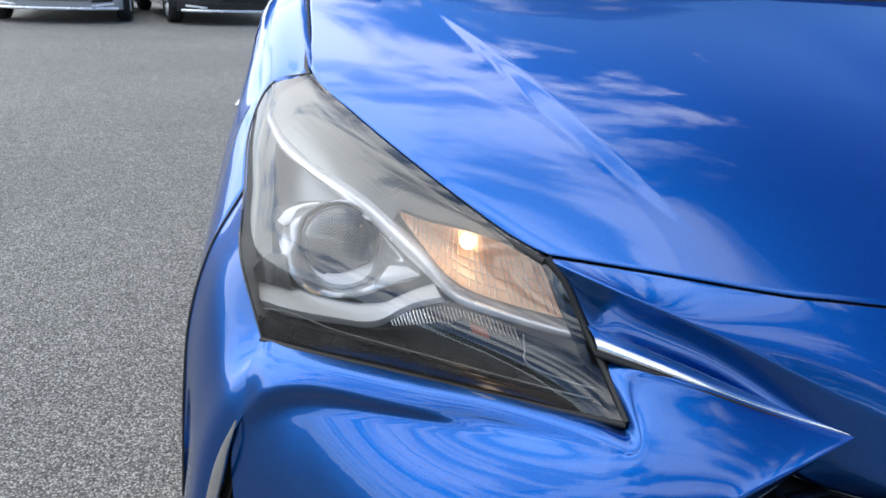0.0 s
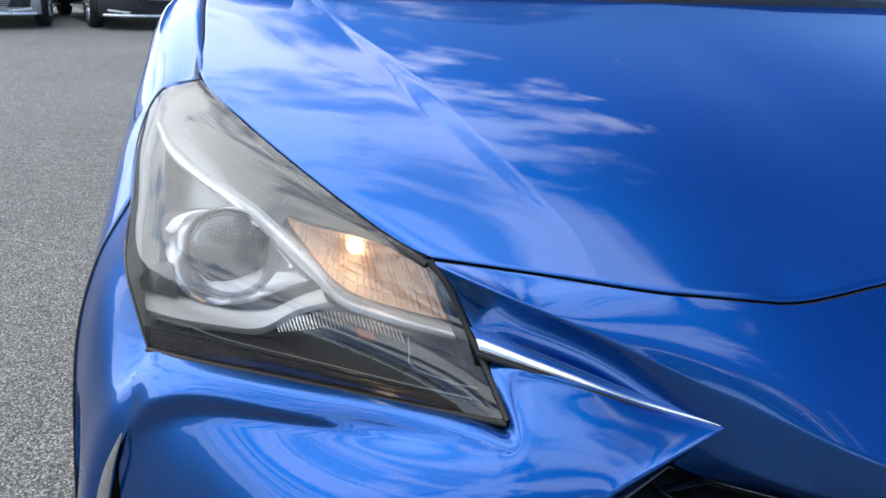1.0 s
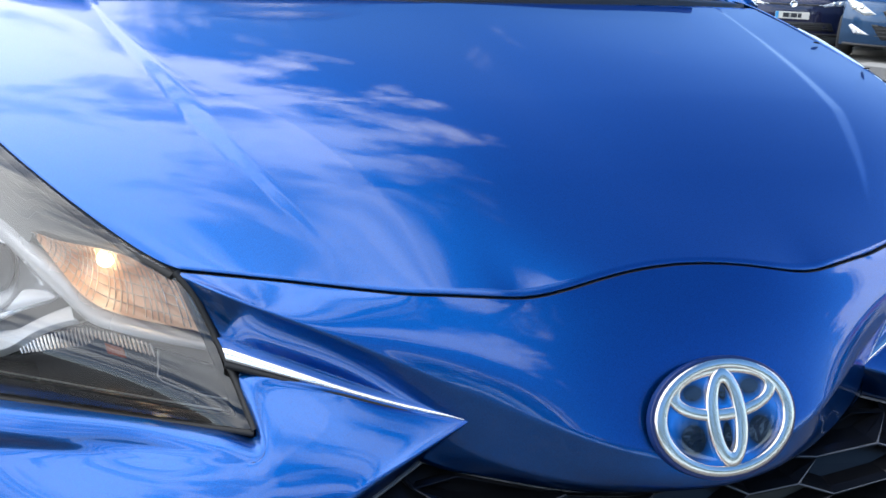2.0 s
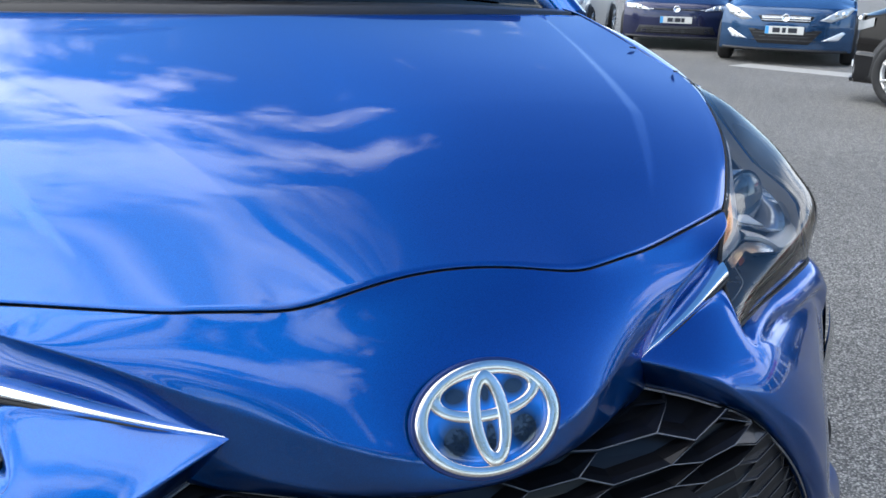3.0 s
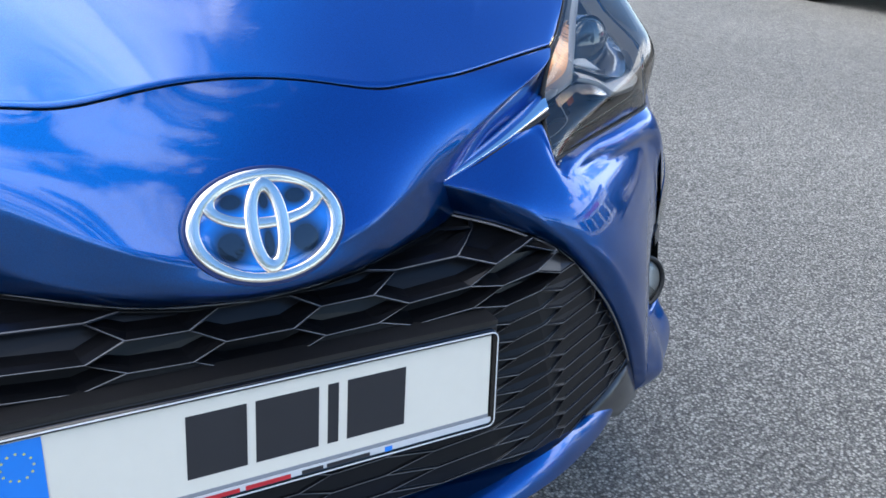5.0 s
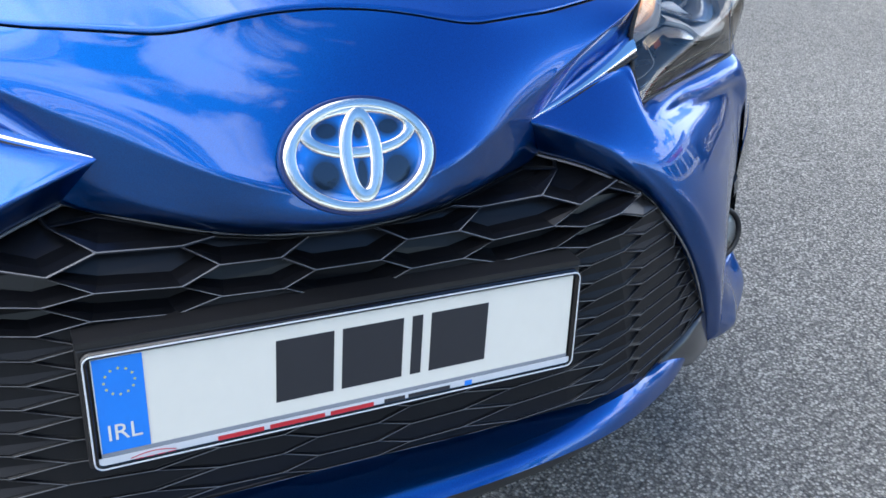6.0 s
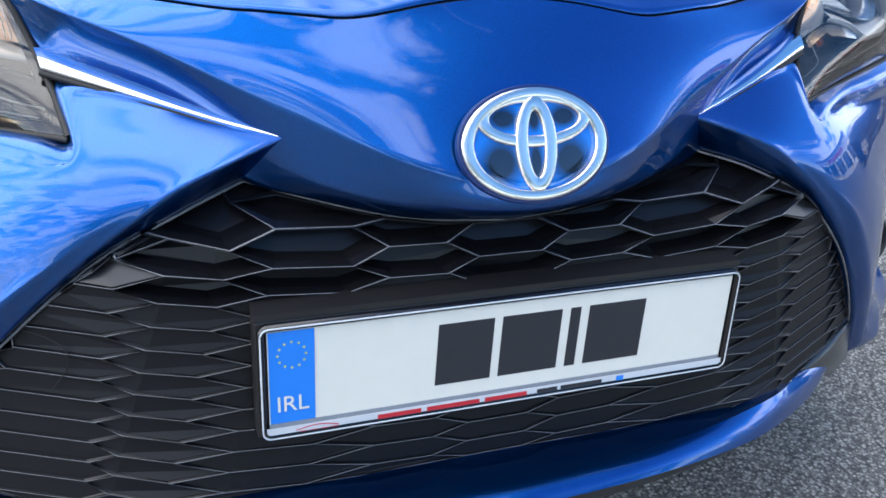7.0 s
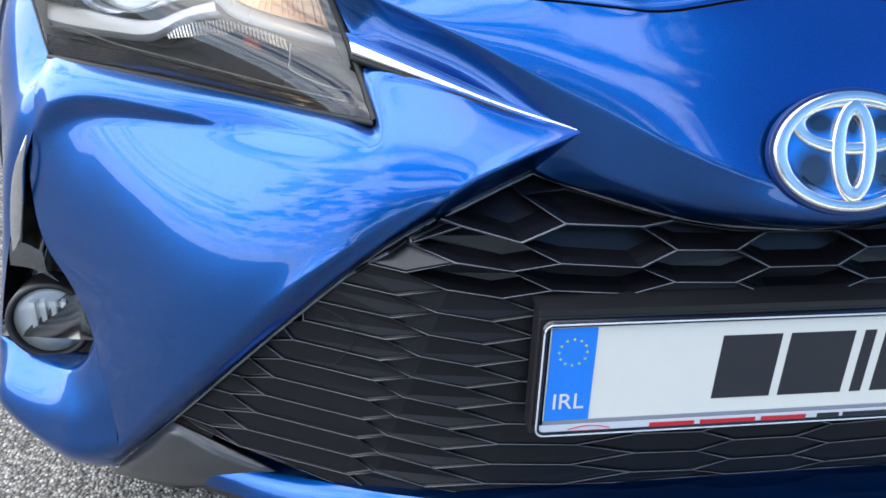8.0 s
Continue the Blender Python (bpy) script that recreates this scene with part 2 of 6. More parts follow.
RED_INK = material("red ink", (0.48, 0.02, 0.03), 0.4, 0.0, vary=0.1)
PALE_STRIP = material("pale grey plate strip", (0.55, 0.57, 0.60), 0.35, 0.0, vary=0.05)
GREY_STRIP = material("mid grey plate strip", (0.22, 0.24, 0.27), 0.35, 0.0, vary=0.05)
STAR = material("yellow star print", (0.55, 0.55, 0.12), 0.4)
ASPHALT = asphalt()
CABIN = material("dark cabin trim", (0.02, 0.02, 0.02), 0.7)


# ---------------------------------------------------------------- geometry helpers
def spline(points, n):
    """n points spaced evenly along a Catmull-Rom curve through a few control points."""
    p = [Vector(q) for q in points]
    p = [2 * p[0] - p[1]] + p + [2 * p[-1] - p[-2]]
    dense = []
    for i in range(1, len(p) - 2):
        a, b, c, d = p[i - 1:i + 3]
        for k in range(16):
            u = k / 16
            dense.append(0.5 * (2 * b + (c - a) * u + (2 * a - 5 * b + 4 * c - d) * u ** 2 + (3 * b - a - 3 * c + d) * u ** 3))
    dense.append(p[-2])
    length = [0.0]
    for q, r in zip(dense, dense[1:]):
        length.append(length[-1] + (r - q).length)
    out, j = [], 0
    for i in range(n):
        s = length[-1] * i / (n - 1)
        while j < len(dense) - 2 and length[j + 1] < s:
            j += 1
        w = (s - length[j]) / max(1e-9, length[j + 1] - length[j])
        out.append(dense[j].lerp(dense[j + 1], min(1.0, max(0.0, w))))
    return out


def hermite(a, b, c, d, u):
    return 0.5 * (2 * b + (c - a) * u + (2 * a - 5 * b + 4 * c - d) * u ** 2 + (3 * b - a - 3 * c + d) * u ** 3)


def loft(curves, n, m):
    """Rows of a smooth skin across several curves: n points along each, m steps between neighbours."""
    c = [spline(q, n) for q in curves]
    ext = [[2 * a - b for a, b in zip(c[0], c[1])]] + c + [[2 * a - b for a, b in zip(c[-1], c[-2])]]
    rows = []
    for i in range(1, len(ext) - 2):
        for k in range(m):
            rows.append([hermite(ext[i - 1][j], ext[i][j], ext[i + 1][j], ext[i + 2][j], k / m) for j in range(n)])
    rows.append(c[-1])
    return rows


def coons(bottom, top, left, right, n, m):
    """Rows of a patch between four curves; left and right run from bottom to top."""
    b, t, l, r = spline(bottom, n), spline(top, n), spline(left, m), spline(right, m)
    rows = []
    for j in range(m):
        v = j / (m - 1)
        row = []
        for i in range(n):
            u = i / (n - 1)
            row.append((1 - v) * b[i] + v * t[i] + (1 - u) * l[j] + u * r[j]
                       - ((1 - u) * (1 - v) * b[0] + u * (1 - v) * b[-1] + (1 - u) * v * t[0] + u * v * t[-1]))
        rows.append(row)
    return rows


def fair(rows, rounds=1500, step=0.03):
    """Evens out the curvature of a skin between its fixed border rows."""
    p = np.array([[tuple(q) for q in row] for row in rows])
    for _ in range(rounds):
        d = np.zeros_like(p)
        d[1:-1, 1:-1] = p[2:, 1:-1] + p[:-2, 1:-1] + p[1:-1, 2:] + p[1:-1, :-2] - 4 * p[1:-1, 1:-1]
        e = d[2:, 1:-1] + d[:-2, 1:-1] + d[1:-1, 2:] + d[1:-1, :-2] - 4 * d[1:-1, 1:-1]
        p[1:-1, 1:-1] -= step * e
    return [[Vector(q) for q in row] for row in p]


def settle(rows, degree, axis, keep=0.985):
    """Draws a skin towards one smooth sheet along an axis, held at its border rows."""
    p = np.array([[tuple(q) for q in row] for row in rows])
    a, b = [p[..., k] for k in range(3) if k != axis]
    a, b = (a - a.mean()) / a.std(), (b - b.mean()) / b.std()
    terms = np.stack([a ** i * b ** j for i in range(degree + 1) for j in range(degree + 1 - i)], axis=-1)
    flat = terms.reshape(-1, terms.shape[-1])
    fit = (flat @ np.linalg.lstsq(flat, p[..., axis].reshape(-1), rcond=None)[0]).reshape(a.shape)
    rest = p[..., axis] - fit
    rest[1:-1, 1:-1] = 0.0
    for _ in range(600):
        rest[1:-1, 1:-1] = keep * 0.25 * (rest[2:, 1:-1] + rest[:-2, 1:-1] + rest[1:-1, 2:] + rest[1:-1, :-2])
    p[..., axis] = fit + rest
    return [[Vector(q) for q in row] for row in p]


def flip(p):
    return Vector((-p[0], p[1], p[2]))


def mirrored(rows):
    return [[flip(p) for p in row] for row in rows]


def whole(rows):
    """Rows that run from the car's side to its middle, carried on to the other side."""
    return [row + [flip(p) for p in row[-2::-1]] for row in rows]


class Skin:
    """Collects sheets into one bmesh."""

    def __init__(self):
        self.bm = bmesh.new()

    def sheet(self, rows, slot=0, loop=False):
        v = [[self.bm.verts.new(p) for p in row] for row in rows]
        for a, b in zip(v, v[1:]):
            m = len(a)
            for i in range(m if loop else m - 1):
                k = (i + 1) % m
                try:
                    f = self.bm.faces.new((a[i], a[k], b[k], b[i]))
                    f.material_index, f.smooth = slot, True
                except ValueError:
                    pass
        return self

    def poly(self, points, slot=0, smooth=False):
        f = self.bm.faces.new([self.bm.verts.new(p) for p in points])
        f.material_index, f.smooth = slot, smooth
        return self

    def slab(self, outline, back, slot=0):
        """A flat outline pushed along the vector back into a solid."""
        o = [Vector(p) for p in outline]
        q = [p + Vector(back) for p in o]
        self.poly(o, slot)
        self.poly(q[::-1], slot)
        for i in range(len(o)):
            k = (i + 1) % len(o)
            self.poly([o[i], q[i], q[k], o[k]], slot)
        return self

    def box(self, lo, hi, slot=0, bevel=0.0):
        x0, y0, z0 = lo
        x1, y1, z1 = hi
        r = bmesh.ops.create_cube(self.bm, size=1.0, matrix=Matrix.Translation(((x0 + x1) / 2, (y0 + y1) / 2, (z0 + z1) / 2)) @ Matrix.Diagonal((x1 - x0, y1 - y0, z1 - z0, 1)))
        faces = {f for v in r["verts"] for f in v.link_faces}
        for f in faces:
            f.material_index = slot
        if bevel:
            edges = list({e for v in r["verts"] for e in v.link_edges})
            bmesh.ops.bevel(self.bm, geom=edges, offset=bevel, segments=2, profile=0.5, affect="EDGES")
        return self

    def tube(self, points, radius, sides=8, slot=0, closed=False):
        pts = [Vector(p) for p in points]
        rows = []
        m = len(pts)
        for i, p in enumerate(pts):
            if closed:
                t = pts[(i + 1) % m] - pts[i - 1]
            else:
                t = pts[min(i + 1, m - 1)] - pts[max(i - 1, 0)]
            t.normalize()
            side = t.cross(Vector((0, 0, 1)))
            if side.length < 0.05:
                side = t.cross(Vector((0, 1, 0)))
            side.normalize()
            up = side.cross(t)
            r = radius(i / (m - 1)) if callable(radius) else radius
            rows.append([p + (math.cos(a) * side + math.sin(a) * up) * r for a in [2 * math.pi * k / sides for k in range(sides)]])
        if closed:
            rows.append(rows[0])
        self.sheet(rows, slot, loop=True)
        if not closed:
            self.poly(rows[0], slot)
            self.poly(rows[-1][::-1], slot)
        return self

    def turned(self, profile, centre, axis, sides=40, slot=0):
        """A profile of (radius, along) turned round an axis through centre."""
        q = Vector((0, 0, 1)).rotation_difference(Vector(axis).normalized())
        rows = []
        for r, h in profile:
            rows.append([Vector(centre) + q @ Vector((r * math.cos(2 * math.pi * k / sides), r * math.sin(2 * math.pi * k / sides), h)) for k in range(sides)])
        self.sheet(rows, slot, loop=True)
        return self

    def thick(self, d):
        bmesh.ops.recalc_face_normals(self.bm, faces=self.bm.faces[:])
        bmesh.ops.solidify(self.bm, geom=self.bm.faces[:], thickness=d)
        return self

    def facing(self, way):
        """Turns the faces so that most of them look along way."""
        self.bm.normal_update()
        if sum(f.normal.dot(way) * f.calc_area() for f in self.bm.faces) < 0:
            bmesh.ops.reverse_faces(self.bm, faces=self.bm.faces[:])
        return self

    def tidy(self, dist=0.0004):
        bmesh.ops.remove_doubles(self.bm, verts=self.bm.verts[:], dist=dist)
        bmesh.ops.recalc_face_normals(self.bm, faces=self.bm.faces[:])
        return self


def part(name, skin, mats, parent, label=""):
    me = bpy.data.meshes.new(name)
    skin.bm.to_mesh(me)
    skin.bm.free()
    for m in (mats if isinstance(mats, (list, tuple)) else [mats]):
        me.materials.append(m)
    ob = new(name, me)
    ob.parent = parent
    if label:
        tagged(ob, label)
    return ob


def thing(name, label, category, group="", kind="", at=None):
    ob = new(name)
    ob.empty_display_size = 0.1
    if at is not None:
        ob.matrix_world = at
    return tagged(ob, label, category, group, kind)


# ---------------------------------------------------------------- ground
sk = Skin()
half = 420.0
steps = [-half, -40, -16, -8, -4, 0, 4, 8, 16, 40, half]
sk.sheet([[Vector((x, y, 0.0)) for x in steps] for y in steps])
ground = part("ground", sk, ASPHALT, None)
tagged(ground, "grey worn asphalt of a car park with pale chippings", "ground", kind="structure")

# ---------------------------------------------------------------- the blue hatchback: feature lines of its left-hand half
HL_IN, HL_TOP, HL_BOT, HL_OUT = (-0.4664, 0.809, 0.819), (-0.6925, 1.16, 0.942), (-0.410, 0.7065, 0.7015), (-0.739, 0.905, 0.701)
TIP, GRILLE_TOP = (-0.2298, 0.662, 0.7095), (-0.2608, 0.686, 0.657)
SEAM = [HL_IN, (-0.3816, 0.7657, 0.8175), (-0.2794, 0.7206, 0.8122), (-0.235, 0.705, 0.8118), (-0.19, 0.692, 0.8105), (-0.165, 0.6874, 0.8095), (-0.142, 0.6852, 0.8115), (-0.116, 0.685, 0.816), (-0.088, 0.6874, 0.8207), (-0.059, 0.691, 0.8241), (-0.03, 0.694, 0.826), (0, 0.695, 0.8268)]
LAMP_TOP = [HL_TOP, (-0.6389, 1.0396, 0.9092), (-0.577, 0.9377, 0.8746), (-0.5102, 0.8551, 0.837), HL_IN]
LAMP_OUT = [HL_OUT, (-0.7480, 0.922, 0.726), (-0.7645, 0.967, 0.776), (-0.7677, 1.067, 0.8165), (-0.7671, 1.15, 0.873), (-0.742, 1.185, 0.924), HL_TOP]
LAMP_BOT = [HL_OUT, (-0.69, 0.860, 0.707), (-0.599, 0.807, 0.707), (-0.50, 0.757, 0.702), HL_BOT]
LAMP_IN = [HL_BOT, (-0.4227, 0.7498, 0.7369), (-0.4352, 0.7775, 0.7649), (-0.4504, 0.7945, 0.7992), HL_IN]
CREASE = [HL_IN, (-0.4165, 0.7533, 0.8085), (-0.3116, 0.7008, 0.7716), (-0.2178, 0.6547, 0.7335), (-0.1165, 0.6010, 0.6990), (-0.05, 0.584, 0.684), (0, 0.5805, 0.680)]
STRIP_TOP = [(-0.4357, 0.7778, 0.7654), (-0.3581, 0.7390, 0.744), (-0.29, 0.703, 0.7235), TIP]
STRIP_BOT = [(-0.429, 0.7511, 0.7495), (-0.3506, 0.7127, 0.7335), (-0.2868, 0.6867, 0.7183), (-0.2298, 0.6627, 0.7068)]
CHEEK = [(-0.2262, 0.6578, 0.7083), (-0.3043, 0.6345, 0.6836), (-0.378, 0.633, 0.6449), (-0.475, 0.6363, 0.5783), (-0.5716, 0.6696, 0.4708), (-0.690, 0.742, 0.298)]
GRILLE_SIDE = [GRILLE_TOP, (-0.3227, 0.6551, 0.6424), (-0.4053, 0.6451, 0.6007), (-0.504, 0.6578, 0.5066), (-0.6119, 0.7087, 0.3703), (-0.704, 0.778, 0.238)]
CHIN = [GRILLE_TOP, (-0.2007, 0.6594, 0.645), (-0.104, 0.6392, 0.6245), (0, 0.627, 0.619)]

FOG_INNER = [(-0.757, 0.868, 0.630), (-0.771, 0.879, 0.587), (-0.770, 0.867, 0.53), (-0.760, 0.853, 0.494), (-0.738, 0.830, 0.468), (-0.722, 0.812, 0.4405), (-0.710, 0.792, 0.4102)]
FOG_OUTER = [(-0.757, 0.868, 0.630), (-0.770, 0.874, 0.602), (-0.790, 0.884, 0.55), (-0.817, 0.898, 0.47), (-0.838, 0.906, 0.395), (-0.848, 0.905, 0.345)]


def lerp_rows(a, b, m):
    return [[p.lerp(q, k / m) for p, q in zip(a, b)] for k in range(m + 1)]


def bonnet_crease(x, y):
    """Height of the raised middle of the bonnet: a narrow slanting facet, pointed at both ends, steps down outside it."""
    at = np.interp(y, (0.74, 0.81, 0.86, 0.93, 1.0, 1.29, 1.50, 1.65), (0.305, 0.335, 0.362, 0.393, 0.421, 0.503, 0.553, 0.58))
    at += 0.035 * min(1.0, max(0.0, (y - 0.75) / 0.25)) if x > 0 else 0.0
    w = np.interp(y, (0.80, 0.90, 1.02, 1.20, 1.36), (0.004, 0.017, 0.024, 0.015, 0.006))
    s = min(1.0, max(0.0, (at - abs(x)) / w + 0.5))
    return 0.13 * w * min(1.0, max(0.0, (y - 0.79) / 0.06)) * s


def bonnet_rows():
    side = LAMP_TOP[::-1] + [(-0.697, 1.30, 0.980), (-0.702, 1.42, 1.011), (-0.704, 1.53, 1.036)]
    middle = [(0, 0.695, 0.8268), (0, 0.80, 0.867), (0, 0.95, 0.916), (0, 1.10, 0.957), (0, 1.26, 0.998), (0, 1.42, 1.039)]
    rear = [side[-1], (-0.45, 1.465, 1.040), (-0.2, 1.43, 1.040), (0, 1.42, 1.039)]
    plain = [HL_IN, (-0.3816, 0.7657, 0.8175), (-0.2794, 0.7246, 0.8150), (-0.14, 0.703, 0.8225), (0, 0.695, 0.8268)]
    rows = coons(plain, rear, side, middle, 151, 90)
    front = [a - b for a, b in zip(spline(SEAM, 151), spline(plain, 151))]
    for j, row in enumerate(rows):
        fade = max(0.0, 1 - j / 89 / 0.16) ** 2
        for i, p in enumerate(row):
            p += front[i] * fade
    n = len(rows[0])
    for j, row in enumerate(rows):
        for i, p in enumerate(row):
            u, v = i / (n - 1), j / (len(rows) - 1)
            p.z += 0.010 * math.sin(math.pi * u) * math.sin(math.pi * v) ** 2
    # a narrow gap at the front and side edges
    for row in rows:
        row[0] += Vector((0.0025, 0.0015, 0.0005))
    for p in rows[0]:
        p += Vector((0, 0.0040, 0.0024))
    return rows


def nose_rows():
    n = 61
    r0 = spline(SEAM, n)
    r1 = spline([HL_IN, (-0.40, 0.765, 0.814), (-0.30, 0.712, 0.795), (-0.2, 0.667, 0.774), (-0.1, 0.644, 0.768), (0, 0.640, 0.770)], n)
    r2 = spline(CREASE, n)
    r3 = spline([STRIP_TOP[0], (-0.3581, 0.7415, 0.744), (-0.295, 0.710, 0.718), (-0.245, 0.672, 0.690), (-0.19, 0.637, 0.668), (-0.1, 0.599, 0.653), (0, 0.580, 0.648)], n)
    r4 = spline([(-0.4357, 0.789, 0.745), (-0.37, 0.758, 0.725), (-0.31, 0.722, 0.690), GRILLE_TOP, (-0.2007, 0.6594, 0.645), (-0.104, 0.6392, 0.6245), (0, 0.627, 0.619)], n)
    upper, lower = [], []
    for k in range(15):
        u = k / 14
        upper.append([hermite(2 * a - b, a, b, c, u) for a, b, c in zip(r0, r1, r2)])
    for k in range(1, 15):
        u = k / 14
        row = []
        for i, (a, b, c, d) in enumerate(zip(r0, r1, r2, r3)):
            s = sharp(i / (n - 1))
            row.append(hermite(a, b, c, d.lerp(2 * c - b, s), u))
        upper.append(row)
    for k in range(15):
        u = k / 14
        row = []
        for i, (b, c, d, e) in enumerate(zip(r1, r2, r3, r4)):
            s = sharp(i / (n - 1))
            row.append(hermite(b.lerp(2 * c - d, s), c, d, e, u))
        lower.append(row)
    for k in range(1, 9):
        u = k / 8
        lower.append([hermite(c, d, e, 2 * e - d, u) for c, d, e in zip(r2, r3, r4)])
    # the chin turns back in to the grille
    lower.append([p + Vector((0, 0.012, 0.002)) for p in lower[-1]])
    lower.append([p + Vector((0, 0.030, 0.012)) for p in lower[-2]])
    return upper, lower


def sharp(u):
    """How hard the nose crease is: 1 beside the lamp, fading out towards the badge."""
    return min(1.0, max(0.0, (0.86 - u) / 0.22))


def column_line(points, per=7):
    """A smooth line with the same number of steps between all its control points."""
    p = [Vector(q) for q in points]
    p = [2 * p[0] - p[1]] + p + [2 * p[-1] - p[-2]]
    out = []
    for i in range(1, len(p) - 2):
        out += [hermite(p[i - 1], p[i], p[i + 1], p[i + 2], k / per) for k in range(per)]
    return out + [p[-2]]


def build_bumper(parent):
    sk = Skin()
    upper, lower = nose_rows()
    sk.sheet(settle(fair(whole(upper), 3000), 6, 1))
    chin = fair(whole(lower[:-2]), 1500)
    # flat wing between the crease and the chrome strip
    m = len(chin[0])
    for i in range(m):
        w = sharp(2 * min(i, m - 1 - i) / (m - 1))
        for k in range(1, 14):
            chin[k][i] = chin[k][i].lerp(chin[0][i].lerp(chin[14][i], k / 14), w)
    sk.sheet(chin + whole(lower)[-2:])
    ridge = column_line([TIP, (-0.2868, 0.6847, 0.7165), (-0.3506, 0.709, 0.731), (-0.4, 0.724, 0.732), (-0.4045, 0.675, 0.69), (-0.4394, 0.6899, 0.6889), (-0.516, 0.7411, 0.6811), (-0.5983, 0.7771, 0.6831), (-0.6805, 0.8213, 0.6821), (-0.729, 0.8474, 0.6661), (-0.757, 0.868, 0.63)])
    shelf_top = column_line([TIP, (-0.2868, 0.6887, 0.7195), (-0.3506, 0.7147, 0.7345), (-0.417, 0.747, 0.7385), (-0.4095, 0.703, 0.698), (-0.44, 0.7245, 0.699), (-0.52, 0.763, 0.702), (-0.599, 0.803, 0.705), (-0.68, 0.849, 0.705), (-0.722, 0.885, 0.703), (-0.739, 0.902, 0.699)])
    edge = column_line([CHEEK[0], (-0.275, 0.643, 0.694), (-0.320, 0.634, 0.677), (-0.350, 0.633, 0.661), (-0.378, 0.633, 0.6449), (-0.415, 0.6335, 0.621), (-0.475, 0.6363, 0.5783), (-0.545, 0.658, 0.502), (-0.605, 0.687, 0.428), (-0.652, 0.716, 0.358), (-0.690, 0.742, 0.298)])
    rim = spline(FOG_INNER + [(-0.697, 0.760, 0.362), (-0.690, 0.747, 0.325), (-0.690, 0.742, 0.298)], 37)
    n = len(ridge)
    rows_shelf = []
    for k in range(9):
        f = k / 8
        rows_shelf.append([p.lerp(q, f) + Vector((0, -0.004, 0.004)) * math.sin(math.pi * f) * min(1, 2 * i / n) for i, (p, q) in enumerate(zip(shelf_top, ridge))])
    # its outer end meets the side of the bumper
    meet = spline([(-0.739, 0.903, 0.699), (-0.752, 0.884, 0.674), (-0.757, 0.868, 0.630)], 9)
    for q, row in zip(meet, rows_shelf):
        off = q - row[-1]
        for i in range(n):
            w = max(0.0, (i / (n - 1) - 0.80) / 0.20)
            row[i] = row[i] + off * (w * w)
    rows_face = []
    for k in range(37):
        f = k / 36
        row = []
        for i in range(n):
            u = i / (n - 1)
            out = max(0.0, min(1.0, (u - 0.08) / 0.65))
            out = out * out * (3 - 2 * out)
            a, c = ridge[i], edge[i]
            b = a.lerp(c, 0.5) + Vector((0.002, -0.011, 0.006)) * out + Vector((-0.010, 0.0, 0.0)) * u * u
            q = a * (1 - f) * (1 - 2 * f) + b * 4 * f * (1 - f) + c * f * (2 * f - 1)
            row.append(q)
        # the outer end follows the rim of the fog lamp's pocket
        off = rim[k] - row[-1]
        for i in range(n):
            w = max(0.0, (i / (n - 1) - 0.52) / 0.48)
            row[i] = row[i] + off * (w * w * (1.6 - 0.6 * w))
        rows_face.append(row)
    rows_face = settle(fair(rows_face, 2500), 5, 1)
    # the face steps back under the shelf and round the fog lamp, most at its outer end
    for k, row in enumerate(rows_face):
        f = k / 36
        for i in range(n):
            u = i / (n - 1)
            w = max(0.0, min(1.0, (u - 0.45) / 0.45))
            w = w * w * (3 - 2 * w) * min(1.0, (1 - u) / 0.16)
            drop = min(1.0, f / 0.07)
            drop = drop * drop * (3 - 2 * drop) * (1 - min(1.0, max(0.0, (f - 0.07) / 0.75))) ** 1.5
            row[i] = row[i] + Vector((0.006, 0.015, 0.0)) * w * drop
            # fullest a third of the way down
            w = max(0.0, min(1.0, (u - 0.22) / 0.40))
            row[i] = row[i] + Vector((0.0, -0.045, 0.0)) * f * (1 - f) ** 2 * w * w * (3 - 2 * w) * min(1.0, (1 - u) / 0.25)
    fold = spline(GRILLE_SIDE, n)
    rows_fold = []
    for k in range(9):
        f = k / 8
        rows_fold.append([p.lerp(q, f) + Vector((-0.003, -0.006, 0.002)) * math.sin(math.pi * f) * min(1, 5 * i / n) for i, (p, q) in enumerate(zip(edge, fold))])
    rows_fold.append([p + Vector((0.004, 0.030, -0.002)) for p in fold])
    # rounded corner outside the fog lamp, and the side of the bumper up to the wheel arch
    stations = [
        FOG_OUTER + [(-0.858, 0.905, 0.305), (-0.863, 0.908, 0.268)],
        [(-0.752, 0.884, 0.674), (-0.778, 0.889, 0.635), (-0.808, 0.905, 0.56), (-0.830, 0.922, 0.47), (-0.848, 0.930, 0.39), (-0.858, 0.928, 0.34), (-0.864, 0.928, 0.30), (-0.866, 0.928, 0.265)],
        [(-0.739, 0.903, 0.699), (-0.785, 0.925, 0.66), (-0.818, 0.950, 0.58), (-0.838, 0.968, 0.48), (-0.853, 0.968, 0.39), (-0.860, 0.963, 0.34), (-0.864, 0.958, 0.30), (-0.866, 0.955, 0.262)],
        [(-0.7645, 0.967, 0.776), (-0.802, 0.985, 0.71), (-0.828, 1.00, 0.62), (-0.841, 1.01, 0.51), (-0.852, 1.01, 0.40), (-0.857, 1.005, 0.34), (-0.860, 1.0, 0.30), (-0.862, 0.995, 0.26)],
        [(-0.7677, 1.067, 0.8165), (-0.808, 1.058, 0.75), (-0.834, 1.045, 0.67), (-0.844, 1.03, 0.58), (-0.850, 1.015, 0.44), (-0.850, 1.005, 0.36), (-0.850, 1.0, 0.31), (-0.850, 0.995, 0.26)],
    ]
